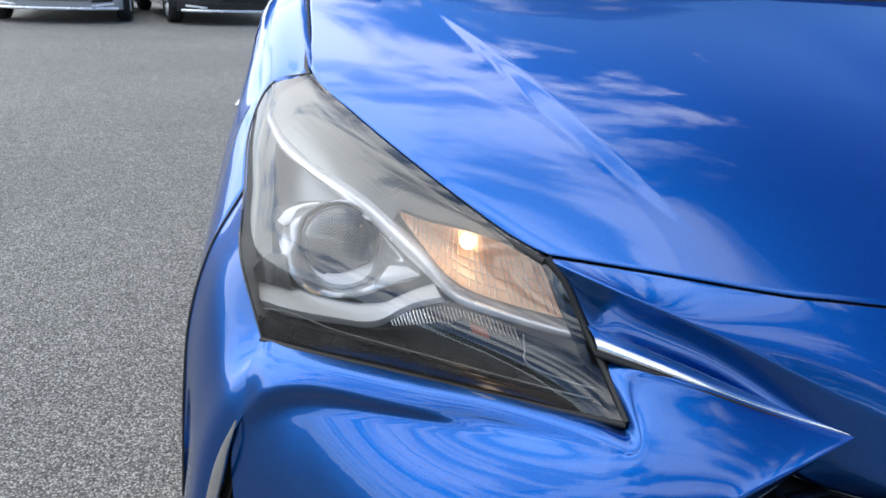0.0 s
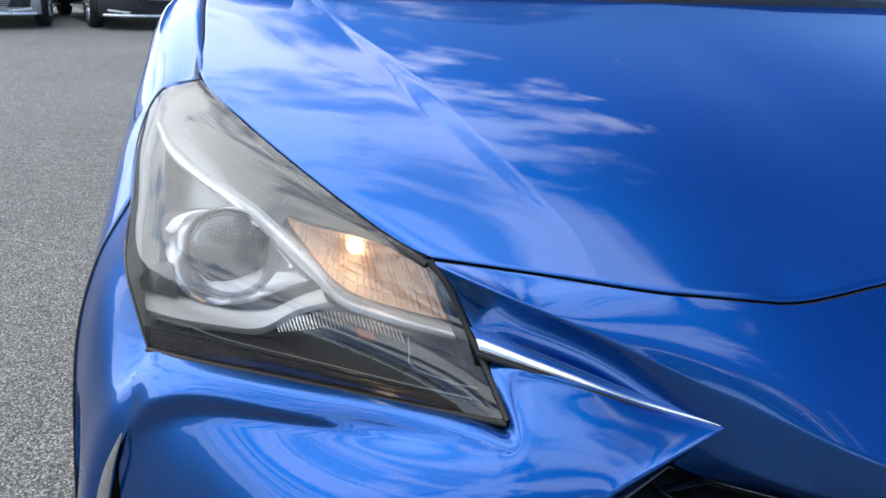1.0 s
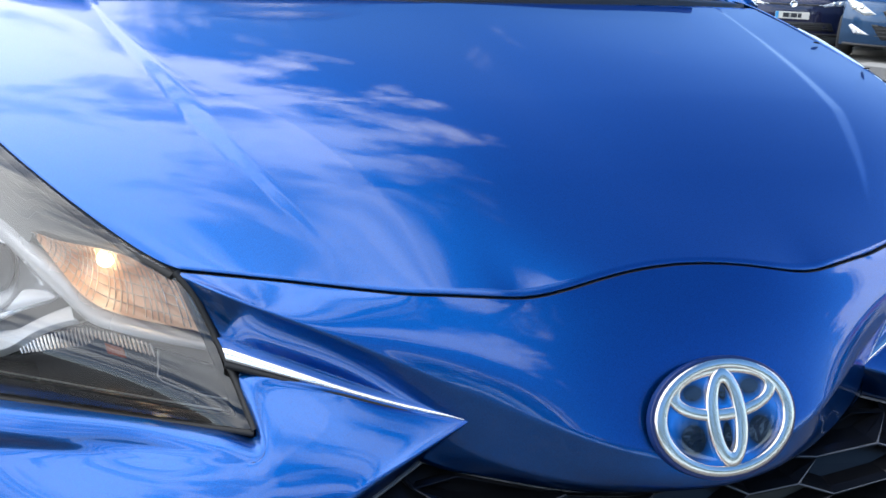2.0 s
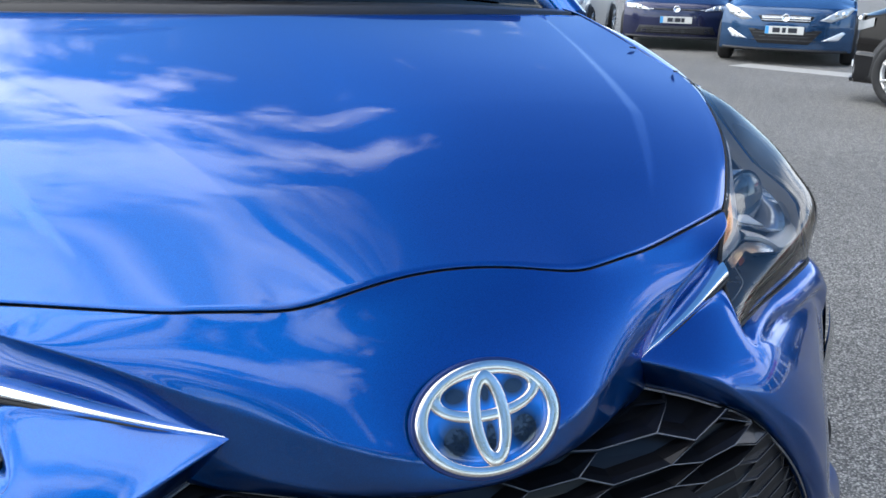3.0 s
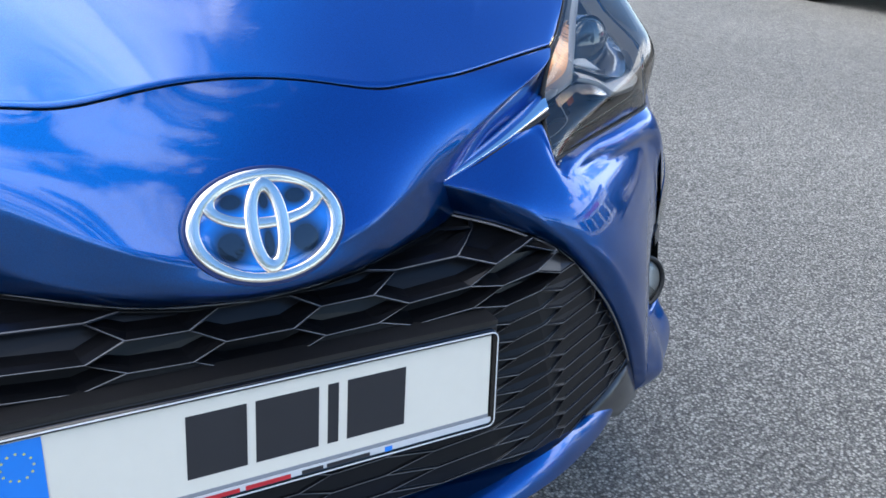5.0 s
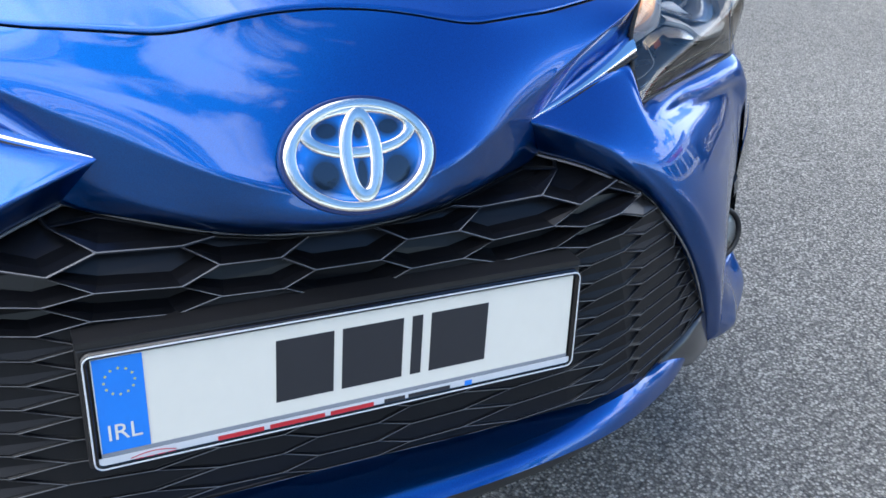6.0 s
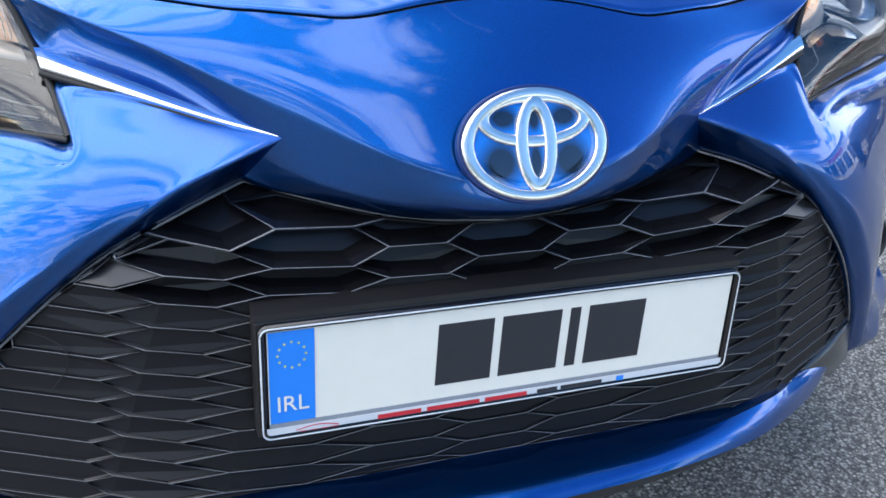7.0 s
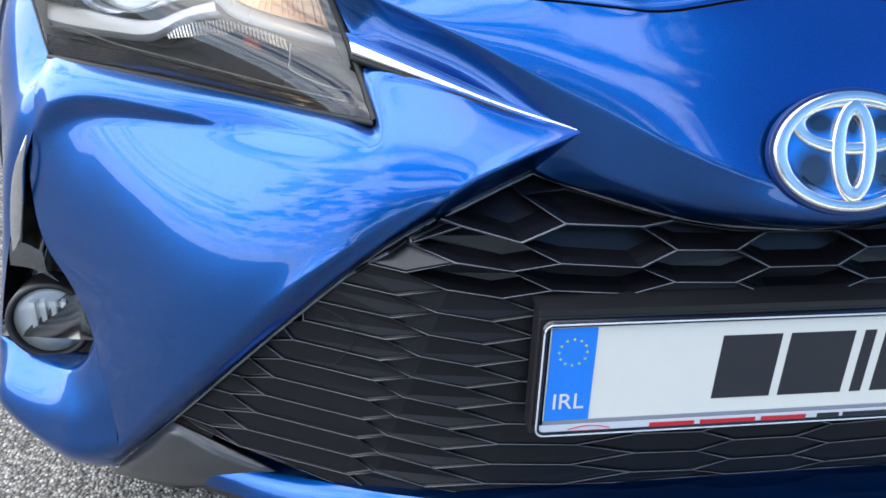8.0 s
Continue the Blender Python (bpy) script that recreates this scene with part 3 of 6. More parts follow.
    rows_side = loft(stations, 40, 6)
    # full, rolled corner below the fog lamp
    rows_corner = coons([(-0.704, 0.772, 0.242), (-0.730, 0.798, 0.222), (-0.760, 0.822, 0.220), (-0.792, 0.846, 0.226), (-0.828, 0.872, 0.245), (-0.863, 0.908, 0.268)],
                        [FOG_INNER[-1], (-0.727, 0.802, 0.376), (-0.748, 0.820, 0.354), (-0.775, 0.842, 0.344), (-0.812, 0.874, 0.341), FOG_OUTER[-1]],
                        [(-0.704, 0.772, 0.242), (-0.690, 0.742, 0.298), (-0.690, 0.747, 0.325), (-0.697, 0.760, 0.362), FOG_INNER[-1]],
                        [(-0.863, 0.908, 0.268), (-0.858, 0.905, 0.305), FOG_OUTER[-1]], 25, 21)
    for j, row in enumerate(rows_corner):
        for i, p in enumerate(row):
            u, v = i / 24, j / 20
            roll = math.sin(math.pi * v ** 0.7) ** 0.9 * min(1.0, 3.2 * u) * min(1.0, 6 * (1 - u))
            p += Vector((-0.016, -0.020, 0.002)) * roll
    rows_corner.insert(0, [p + Vector((0.01, 0.03, 0.004)) for p in rows_corner[0]])
    rows_corner.append([p + Vector((0.012, 0.035, -0.004)) for p in rows_corner[-1]])
    # lower lip
    lip_top = [(-0.60, 0.705, 0.288), (-0.51, 0.672, 0.308), (-0.39, 0.602, 0.335), (-0.2, 0.550, 0.346), (0, 0.535, 0.349)]
    lip_front = [(-0.6184, 0.7237, 0.262), (-0.4979, 0.6391, 0.286), (-0.3494, 0.5628, 0.3119), (-0.1798, 0.5189, 0.3326), (0, 0.5047, 0.3374)]
    lip_under = [(-0.60, 0.745, 0.222), (-0.48, 0.672, 0.235), (-0.34, 0.60, 0.255), (-0.175, 0.56, 0.272), (0, 0.545, 0.276)]
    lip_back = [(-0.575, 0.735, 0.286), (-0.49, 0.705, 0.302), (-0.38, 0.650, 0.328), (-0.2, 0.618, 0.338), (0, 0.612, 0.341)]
    lip = [spline(c, 40) for c in (lip_back, lip_top, lip_front, lip_under)]
    rows_lip = [lip[1]]
    for k in range(1, 7):
        f = k / 6
        rows_lip.append([p.lerp(q, f) + Vector((0, -0.004, 0.005)) * math.sin(math.pi * f) for p, q in zip(lip[1], lip[2])])
    for side in (lambda r: r, mirrored):
        for rows in (rows_shelf, rows_face, rows_fold, rows_side, rows_corner):
            sk.sheet(side(rows))
    sk.sheet(whole(rows_lip))
    ob = part("bumper", sk.tidy(), BLUE, parent, "blue painted front bumper with sharp creases")
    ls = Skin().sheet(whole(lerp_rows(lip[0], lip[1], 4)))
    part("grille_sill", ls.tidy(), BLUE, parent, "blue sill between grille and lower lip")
    for s in (1, -1):
        gp = Skin().tube([p if s == 1 else flip(p) for p in spline(stations[-1][:5], 24)], 0.0022, 6)
        part("wing_gap", gp, SEAL, parent, "dark gap between bumper and wing")
    us = Skin()
    us.sheet(whole(lerp_rows(lip[2], lip[3], 3) + [[Vector((p.x, p.y + 0.35, p.z - 0.03)) for p in lip[3]]]))
    part("underside_lip", us.tidy(), SATIN_BLACK, parent, "black plastic lip under the bumper")
    for s in (1, -1):
        fl = Skin()
        a, b, c, d = [Vector((s * x, y, z)) for x, y, z in ((-0.706, 0.776, 0.232), (-0.622, 0.722, 0.349), (-0.503, 0.677, 0.303), (-0.620, 0.722, 0.250))]
        rows = []
        for k in range(7):
            f = k / 6
            rows.append([a.lerp(b, g / 6).lerp(d.lerp(c, g / 6), f) + Vector((0, -0.014, 0.008)) * math.sin(math.pi * f) * math.sin(math.pi * g / 6) for g in range(7)])
        fl.sheet(rows).thick(0.004)
        part("corner_flap", fl, FLAP_GREY, ob, "dark grey glossy corner panel under the grille")
    return ob


def build_bonnet(parent):
    sk = Skin()
    rows = fair(whole(bonnet_rows()), 2500)
    for row in rows[1:]:
        for p in row:
            p.z += bonnet_crease(p.x, p.y)
    sk.sheet(rows).tidy(0.0002).thick(0.003)
    ob = part("bonnet", sk, BLUE, parent, "blue metallic bonnet with two raised creases")
    line = whole([spline(SEAM, 60)])[0]
    se = Skin()
    se.tube([p + Vector((0, 0.004, -0.0050)) for p in line], 0.0048, 6)
    part("bonnet_seal", se, SEAL, parent, "black rubber seal along the bonnet gap")
    for s in (1, -1):
        se = Skin()
        edge = spline(LAMP_TOP[::-1] + [(-0.697, 1.30, 0.980), (-0.702, 1.42, 1.011), (-0.704, 1.53, 1.036)], 50)
        se.tube([Vector((s * (p.x - 0.001), p.y + 0.001, p.z - 0.0045)) for p in edge], 0.0042, 6)
        part("bonnet_seal", se, SEAL, parent)
    return ob


def build_fender(parent, s):
    """Front wing above and behind the wheel; s is 1 on the lamp side at negative x, -1 on the other."""
    stations = [
        [(-0.7677, 1.067, 0.8165), (-0.800, 1.062, 0.765), (-0.830, 1.050, 0.69), (-0.842, 1.035, 0.61), (-0.846, 1.015, 0.50)],
        [(-0.7671, 1.15, 0.873), (-0.795, 1.135, 0.815), (-0.825, 1.12, 0.73), (-0.842, 1.11, 0.65), (-0.848, 1.10, 0.57)],
        [(-0.742, 1.187, 0.9245), (-0.785, 1.19, 0.865), (-0.820, 1.20, 0.77), (-0.843, 1.20, 0.68), (-0.849, 1.20, 0.627)],
        [(-0.694, 1.172, 0.9445), (-0.752, 1.22, 0.925), (-0.808, 1.25, 0.83), (-0.842, 1.26, 0.70), (-0.850, 1.26, 0.638)],
        [(-0.700, 1.32, 0.9865), (-0.760, 1.33, 0.962), (-0.808, 1.33, 0.85), (-0.842, 1.33, 0.71), (-0.850, 1.33, 0.64)],
        [(-0.705, 1.45, 1.020), (-0.770, 1.46, 0.988), (-0.808, 1.46, 0.86), (-0.840, 1.47, 0.70), (-0.849, 1.49, 0.60)],
        [(-0.708, 1.58, 1.046), (-0.777, 1.58, 0.995), (-0.810, 1.58, 0.85), (-0.840, 1.60, 0.62), (-0.848, 1.61, 0.46)],
        [(-0.712, 1.72, 1.050), (-0.782, 1.72, 0.975), (-0.814, 1.72, 0.84), (-0.842, 1.70, 0.55), (-0.846, 1.66, 0.24)],
    ]
    rows = loft(stations, 34, 6)
    sk = Skin()
    sk.sheet(rows if s == 1 else mirrored(rows)).tidy().thick(0.003)
    return part("front_wing", sk, BLUE, parent, "blue front wing beside the bonnet")


def lamp_patch(n, m, bulge):
    rows = coons(LAMP_BOT, LAMP_TOP, LAMP_OUT, LAMP_IN, n, m)
    for j, row in enumerate(rows):
        for i, p in enumerate(row):
            u, v = i / (n - 1), j / (m - 1)
            p += Vector((-0.045, -0.035, 0.030)) * (16 * u * (1 - u) * v * (1 - v) * (1.3 - 0.6 * u)) * bulge
    return rows


LAMP_ROWS = lamp_patch(81, 61, 0.0)
COVER_ROWS = lamp_patch(41, 31, 1.0)


def lamp_point(u, v, depth):
    """A point behind the lamp cover: u from the wing to the bonnet corner, v from the lower to the upper edge."""
    x, y = min(79.999, max(0, u * 80)), min(59.999, max(0, v * 60))
    i, j = int(x), int(y)
    fx, fy = x - i, y - j
    a = LAMP_ROWS[j][i].lerp(LAMP_ROWS[j][i + 1], fx)
    b = LAMP_ROWS[j + 1][i].lerp(LAMP_ROWS[j + 1][i + 1], fx)
    return a.lerp(b, fy) + LAMP_INWARD * depth


LAMP_INWARD = Vector((0.254, 0.945, -0.203)).normalized()
BAR_UP = [(0.03, 0.80), (0.129, 0.742), (0.261, 0.708), (0.368, 0.704), (0.463, 0.688), (0.544, 0.639), (0.617, 0.575), (0.659, 0.500), (0.698, 0.466), (0.815, 0.474), (0.985, 0.505)]
BAR_LO = [(0.05, 0.75), (0.143, 0.69), (0.263, 0.661), (0.365, 0.636), (0.454, 0.600), (0.525, 0.530), (0.594, 0.452), (0.633, 0.390), (0.672, 0.356), (0.794, 0.372), (0.98, 0.425)]
PANEL_LO = BAR_UP[:6] + [(0.562, 0.722), (0.654, 0.750), (0.798, 0.838), (0.90, 0.890), (0.955, 0.900)]


def uv_line(points, n, depth):
    return [lamp_point(p.x, p.y, depth) for p in spline([(u, v, 0) for u, v in points], n)]


def uv_band(lines, n):
    """A skin across several (points, depth) lines given on the lamp cover."""
    return [uv_line(pts, n, d) for pts, d in lines]


def disc_rows(centre, axis, profile, sides=36):
    q = Vector((0, 0, 1)).rotation_difference(axis)
    return [[centre + q @ Vector((r * math.cos(2 * math.pi * k / sides), r * math.sin(2 * math.pi * k / sides), h)) for k in range(sides)] for r, h in profile]


def build_headlamp(parent, s):
    side = (lambda r: r) if s == 1 else mirrored
    lamp = part("headlamp", Skin().sheet(side([[p + LAMP_INWARD * (0.075 if 0 < i < 20 and 0 < j < 15 else 0.004) for i, p in enumerate(row[::4])] for j, row in enumerate(LAMP_ROWS[::4])])),
                GREY_TRIM, parent, "swept-back headlamp with projector and lit amber indicator")
    sk = Skin().sheet(side(COVER_ROWS)).facing(Vector((-s * 0.3, -1, 0.4)))
    cover = part("cover", sk, COVER, lamp, "clear plastic lamp cover")
    cover.visible_shadow = False
    # black border along the inner and lower edges
    b = Skin()
    b.sheet(side([[lamp_point(1.0 - 0.002, v / 24, 0.0025) for v in range(25)], [lamp_point(0.962, v / 24, 0.006) for v in range(25)], [lamp_point(0.952, v / 24, 0.014) for v in range(25)]]))
    part("inner_border", b, GLOSS_BLACK, lamp, "gloss black border")
    b = Skin()
    b.sheet(side([[lamp_point(u / 40, 0.0, 0.002) for u in range(41)], [lamp_point(u / 40, 0.035, 0.004) for u in range(41)], [lamp_point(u / 40, 0.05, 0.008) for u in range(41)]]))
    part("lower_border", b, GLOSS_BLACK, lamp, "gloss black border")
    # pale panel between the bar and the upper edge, with fine raised ribs
    rows = []
    for k in range(13):
        f = k / 12
        row = []
        for i in range(41):
            u = 0.03 + 0.92 * i / 40
            lo = np.interp(u, [p[0] for p in PANEL_LO], [p[1] for p in PANEL_LO])
            row.append(lamp_point(u, lo + (0.99 - lo) * f, 0.020 - 0.014 * f))
        rows.append(row)
    panel = part("ribbed_panel", Skin().sheet(side(rows)), GREY_PANEL, lamp, "grey panel with fine raised ribs")
    for k in range(7):
        f0 = 0.22 + 0.11 * k
        pts = []
        for i in range(25):
            u = 0.16 + 0.62 * i / 24
            lo = np.interp(u, [p[0] for p in PANEL_LO], [p[1] for p in PANEL_LO])
            f = min(0.97, f0 + 0.10 * (i / 24))
            pts.append(lamp_point(u, lo + (0.99 - lo) * f, 0.0195 - 0.014 * f))
        part("fine_rib", Skin().tube([p if s == 1 else flip(p) for p in pts], 0.00045, 4), REFLECTOR, panel)
    # bright bar
    bar = Skin()
    mid = [((a[0] + b[0]) / 2, (a[1] + b[1]) / 2) for a, b in zip(BAR_UP, BAR_LO)]
    bar.sheet(side(uv_band([(BAR_UP, 0.034), (BAR_UP, 0.019), (mid, 0.013), (BAR_LO, 0.018), (BAR_LO, 0.036)], 70)))
    part("light_bar", bar, SILVER, lamp, "bright silver bar across the lamp")
    # daytime light
    top = [(0.016, 0.134), (0.164, 0.143), (0.306, 0.153), (0.375, 0.169), (0.447, 0.209), (0.561, 0.342), (0.613, 0.405)]
    low = [(0.022, 0.070), (0.136, 0.068), (0.283, 0.086), (0.378, 0.103), (0.446, 0.148), (0.540, 0.245), (0.634, 0.340)]
    midl = [((a[0] + c[0]) / 2, (a[1] + c[1]) / 2) for a, c in zip(top, low)]
    d = Skin()
    mid2 = [(a[0] * 0.35 + c[0] * 0.65, a[1] * 0.35 + c[1] * 0.65) for a, c in zip(top, low)]
    d.sheet(side(uv_band([(top, 0.045), (top, 0.022), (midl, 0.012), (mid2, 0.012)], 60)))
    drl = part("daytime_light", d, DRL, lamp, "white angular daytime light strip")
    d = Skin().sheet(side(uv_band([(mid2, 0.0135), (low, 0.018), (low, 0.040)], 60)))
    part("daytime_light_edge", d, GREY_TRIM, drl, "grey lower face of the strip")
    ln = Skin().tube([p if s == 1 else flip(p) for p in uv_line([(0.824, 0.335), (0.810, 0.24), (0.803, 0.168), (0.885, 0.140), (0.955, 0.142)], 24, 0.010)], 0.0008, 5)
    part("tray_edge", ln, GREY_PANEL, lamp)
    ln = Skin().tube([p if s == 1 else flip(p) for p in uv_line([(0.03, 0.075), (0.15, 0.085), (0.30, 0.070), (0.60, 0.070), (0.93, 0.075)], 40, 0.008)], 0.0008, 5)
    part("tray_edge", ln, GREY_PANEL, lamp)
    # dark tray under the daytime light
    tray = []
    for k in range(8):
        f = k / 7
        tray.append([lamp_point(0.02 + 0.93 * i / 40, 0.055 + f * (np.interp(0.02 + 0.93 * i / 40, [p[0] for p in low] + [0.7, 0.826, 0.98], [p[1] for p in low] + [0.32, 0.34, 0.33]) - 0.06), 0.010 + 0.035 * math.sin(math.pi * f) + 0.012 * f) for i in range(41)])
    part("lower_tray", Skin().sheet(side(tray)), DARK_TRIM, lamp, "dark glossy tray")
    # ribbed reflector in the tray
    for k in range(34):
        u = 0.45 + 0.35 * k / 33
        lo_v = np.interp(u, (0.44, 0.50, 0.63, 0.66, 0.80), (0.131, 0.158, 0.235, 0.285, 0.275))
        hi_v = np.interp(u, (0.44, 0.50, 0.63, 0.66, 0.74, 0.80), (0.150, 0.205, 0.315, 0.325, 0.350, 0.350))
        r = Skin()
        r.sheet(side([[lamp_point(u - 0.0027, v, 0.020) for v in (lo_v, hi_v)], [lamp_point(u, v, 0.0165) for v in (lo_v, hi_v)], [lamp_point(u + 0.0027, v, 0.020) for v in (lo_v, hi_v)]]))
        part("reflector_rib", r, REFLECTOR, lamp)
    am = Skin().sheet(side([[lamp_point(u, v, 0.024) for u in (0.675, 0.70, 0.72)] for v in (0.215, 0.24, 0.265)]))
    part("side_marker", am, AMBER_DULL, lamp, "dull amber marker")
    # projector bezel and lens
    c = lamp_point(0.322, 0.408, 0.040)
    axis = Vector((-0.10, -0.99, 0.12)).normalized()
    pts = [(0.092, 0.419), (0.137, 0.476), (0.271, 0.557), (0.394, 0.604), (0.457, 0.597), (0.506, 0.526), (0.578, 0.427), (0.472, 0.297), (0.396, 0.219), (0.303, 0.170), (0.205, 0.157), (0.155, 0.200), (0.123, 0.308)]
    ring_o = spline([(u, v, 0) for u, v in pts + pts[:1]], 49)[:-1]
    ring_o = [lamp_point(p.x, p.y, 0.024) for p in ring_o]
    ring_m, ring_i, ring_b = [], [], []
    q = Vector((0, 0, 1)).rotation_difference(axis)
    inv = q.inverted()
    for p in ring_o:
        w = inv @ (p - c)
        a = math.atan2(w.y, w.x)
        ring_i.append(c + q @ Vector((0.0445 * math.cos(a), 0.0445 * math.sin(a), 0.004)))
        ring_b.append(c + q @ Vector((0.043 * math.cos(a), 0.043 * math.sin(a), -0.028)))
        ring_m.append(p.lerp(ring_i[-1], 0.55) + LAMP_INWARD * 0.006)
    bz = Skin()
    bz.sheet(side([[p + LAMP_INWARD * 0.02 for p in ring_o], ring_o, ring_m, ring_i, ring_b]), loop=True)
    part("projector_bezel", bz, BEZEL, lamp, "bright shaped bezel round the projector")
    prof = [(0.0400, -0.012), (0.0400, 0.0), (0.0385, 0.0012), (0.0372, 0.0006)] + [(0.0365 * math.cos(t), 0.0008 + 0.010 * math.sin(t)) for t in [math.pi / 2 * k / 8 for k in range(1, 9)]]
    pl = Skin().sheet(side(disc_rows(c + axis * 0.006, axis, prof)), loop=True)
    part("projector_lens", pl, LENS_GLASS, lamp, "round dark projector lens")
    # clear reflector wall at the outer end
    rows = [[lamp_point(u, v, 0.032) for u in (0.012, 0.05, 0.09)] for v in [0.2 + 0.55 * k / 14 for k in range(15)]]
    part("outer_wall", Skin().sheet(side(rows)), GREY_PANEL, lamp)
    # white brow over the projector, white wedge beside it and the dark corner below
    up_, dn_ = [(0.125, 0.400), (0.168, 0.475), (0.274, 0.556), (0.397, 0.604), (0.462, 0.600)], [(0.150, 0.385), (0.215, 0.455), (0.300, 0.515), (0.400, 0.580), (0.458, 0.590)]
    part("brow", Skin().sheet(side(uv_band([(up_, 0.026), (up_, 0.017), ([((a[0] + b_[0]) / 2, (a[1] + b_[1]) / 2) for a, b_ in zip(up_, dn_)], 0.0175), (dn_, 0.021), (dn_, 0.030)], 30))), DRL, lamp, "white brow over the projector")
    up_, dn_ = [(0.484, 0.400), (0.505, 0.415), (0.540, 0.428), (0.574, 0.426)], [(0.425, 0.270), (0.470, 0.312), (0.525, 0.368), (0.572, 0.420)]
    part("wedge", Skin().sheet(side(uv_band([(up_, 0.030), (up_, 0.0205), (dn_, 0.0200), (dn_, 0.030)], 16))), DRL, lamp, "white wedge beside the projector")
    up_, dn_ = [(0.004, 0.165), (0.06, 0.215), (0.105, 0.250), (0.150, 0.262)], [(0.006, 0.140), (0.06, 0.143), (0.105, 0.147), (0.155, 0.150)]
    part("dark_corner", Skin().sheet(side(uv_band([(up_, 0.021), (dn_, 0.019)], 12))), DARK_TRIM, lamp, "dark corner above the daytime light")
    # indicator chamber
    up = [(0.560, 0.712), (0.654, 0.740), (0.798, 0.828), (0.90, 0.880), (0.955, 0.890)]
    dn = [(0.572, 0.690), (0.620, 0.600), (0.672, 0.500), (0.758, 0.480), (0.955, 0.550)]
    up_l, dn_l = spline([(u, v, 0) for u, v in up], 30), spline([(u, v, 0) for u, v in dn], 30)
    rows = []
    for k in range(13):
        f = k / 12
        rows.append([lamp_point(a.x + (b_.x - a.x) * f, a.y + (b_.y - a.y) * f, 0.013 + 0.024 * math.sin(math.pi * f) ** 0.7 * math.sin(math.pi * (i + 0.8) / 31.5) ** 0.5) for i, (a, b_) in enumerate(zip(up_l, dn_l))])
    part("indicator_reflector", Skin().sheet(side(rows)), AMBER, lamp, "amber lit indicator reflector")
    for k in range(24):
        f = (k + 0.5) / 24
        i = int(f * 29)
        a, b_ = up_l[i], dn_l[i]
        rib = Skin()
        line = [(a.x + (b_.x - a.x) * g, a.y + (b_.y - a.y) * g, 0.013 + 0.024 * math.sin(math.pi * g) ** 0.7 * math.sin(math.pi * (i + 0.8) / 31.5) ** 0.5 - 0.003) for g in [0.04 + 0.92 * w / 10 for w in range(11)]]
        pts = [lamp_point(*w) for w in line]
        rib.tube([p if s == 1 else flip(p) for p in pts], 0.0007, 4)
        part("indicator_flute", rib, REFLECTOR if k < 4 or k > 20 else AMBER_PALE, lamp)
    for k in range(1, 6):
        g = k / 6
        rib = Skin()
        pts = [lamp_point(up_l[i].x + (dn_l[i].x - up_l[i].x) * g, up_l[i].y + (dn_l[i].y - up_l[i].y) * g, 0.013 + 0.024 * math.sin(math.pi * g) ** 0.7 * math.sin(math.pi * (i + 0.8) / 31.5) ** 0.5 - 0.002) for i in range(2, 29)]
        rib.tube([p if s == 1 else flip(p) for p in pts], 0.0006, 5)
        part("indicator_flute", rib, AMBER_PALE, lamp)
    bc = lamp_point(0.755, 0.746, 0.024)
    bl = Skin().sheet(side(disc_rows(bc, Vector((0, -1, 0.1)).normalized(), [(0.0085 * math.cos(t), 0.0085 * math.sin(t)) for t in [-1.2 + 2.77 * k / 8 for k in range(9)]], 20)), loop=True)
    part("bulb", bl, BULB, lamp, "glowing indicator bulb")
    # rubber edge at the lower and outer side
    ed = Skin()
    ed.tube([(p if s == 1 else flip(p)) + Vector((0, -0.001, -0.003)) for p in spline(LAMP_BOT, 40)], 0.0035, 6)
    part("lower_seal", ed, SEAL, lamp)
    ed = Skin()
    ed.tube([(p if s == 1 else flip(p)) for p in spline(LAMP_OUT, 50)], 0.0016, 6)
    part("outer_seal", ed, DARK_TRIM, lamp)
    ed = Skin()
    ed.tube([(p if s == 1 else flip(p)) + Vector((0.001, -0.001, 0)) for p in spline(LAMP_IN, 40)], 0.004, 6)
    part("inner_seal", ed, SEAL, lamp)
    return lamp


DRL = material("frosted white light guide", (0.90, 0.91, 0.92), 0.25, 0.05, vary=0.03)
GREY_PANEL = material("pale grey lamp panel", (0.32, 0.33, 0.325), 0.34, 0.35, vary=0.10, scale=18)
AMBER_PALE = material("pale amber flute", (0.92, 0.78, 0.62), 0.15, 0.3, vary=0.1)


def build_strip(parent, s):
    n = 40
    top, bot = spline(STRIP_TOP, n), spline(STRIP_BOT, n)
    rows = []
    for k in range(9):
        a = math.pi * k / 8
        rows.append([t.lerp(b, (1 - math.cos(a)) / 2) + Vector((0.002, -0.008, 0.004)) * math.sin(a) * (1 - 0.75 * i / n) for i, (t, b) in enumerate(zip(top, bot))])
    rows.insert(0, [p + Vector((0, 0.012, -0.002)) for p in rows[0]])
    rows.append([p + Vector((0, 0.014, 0.002)) for p in rows[-1]])
    sk = Skin().sheet(rows if s == 1 else mirrored(rows))
    part("chrome_strip", sk.tidy(), CHROME, parent, "tapered chrome strip beside the badge")
    line = [p + Vector((0, -0.001, -0.002)) for p in bot]
    part("strip_shadow_gap", Skin().tube([p if s == 1 else flip(p) for p in line], lambda u: 0.0035 - 0.0026 * u, 6), SEAL, parent)


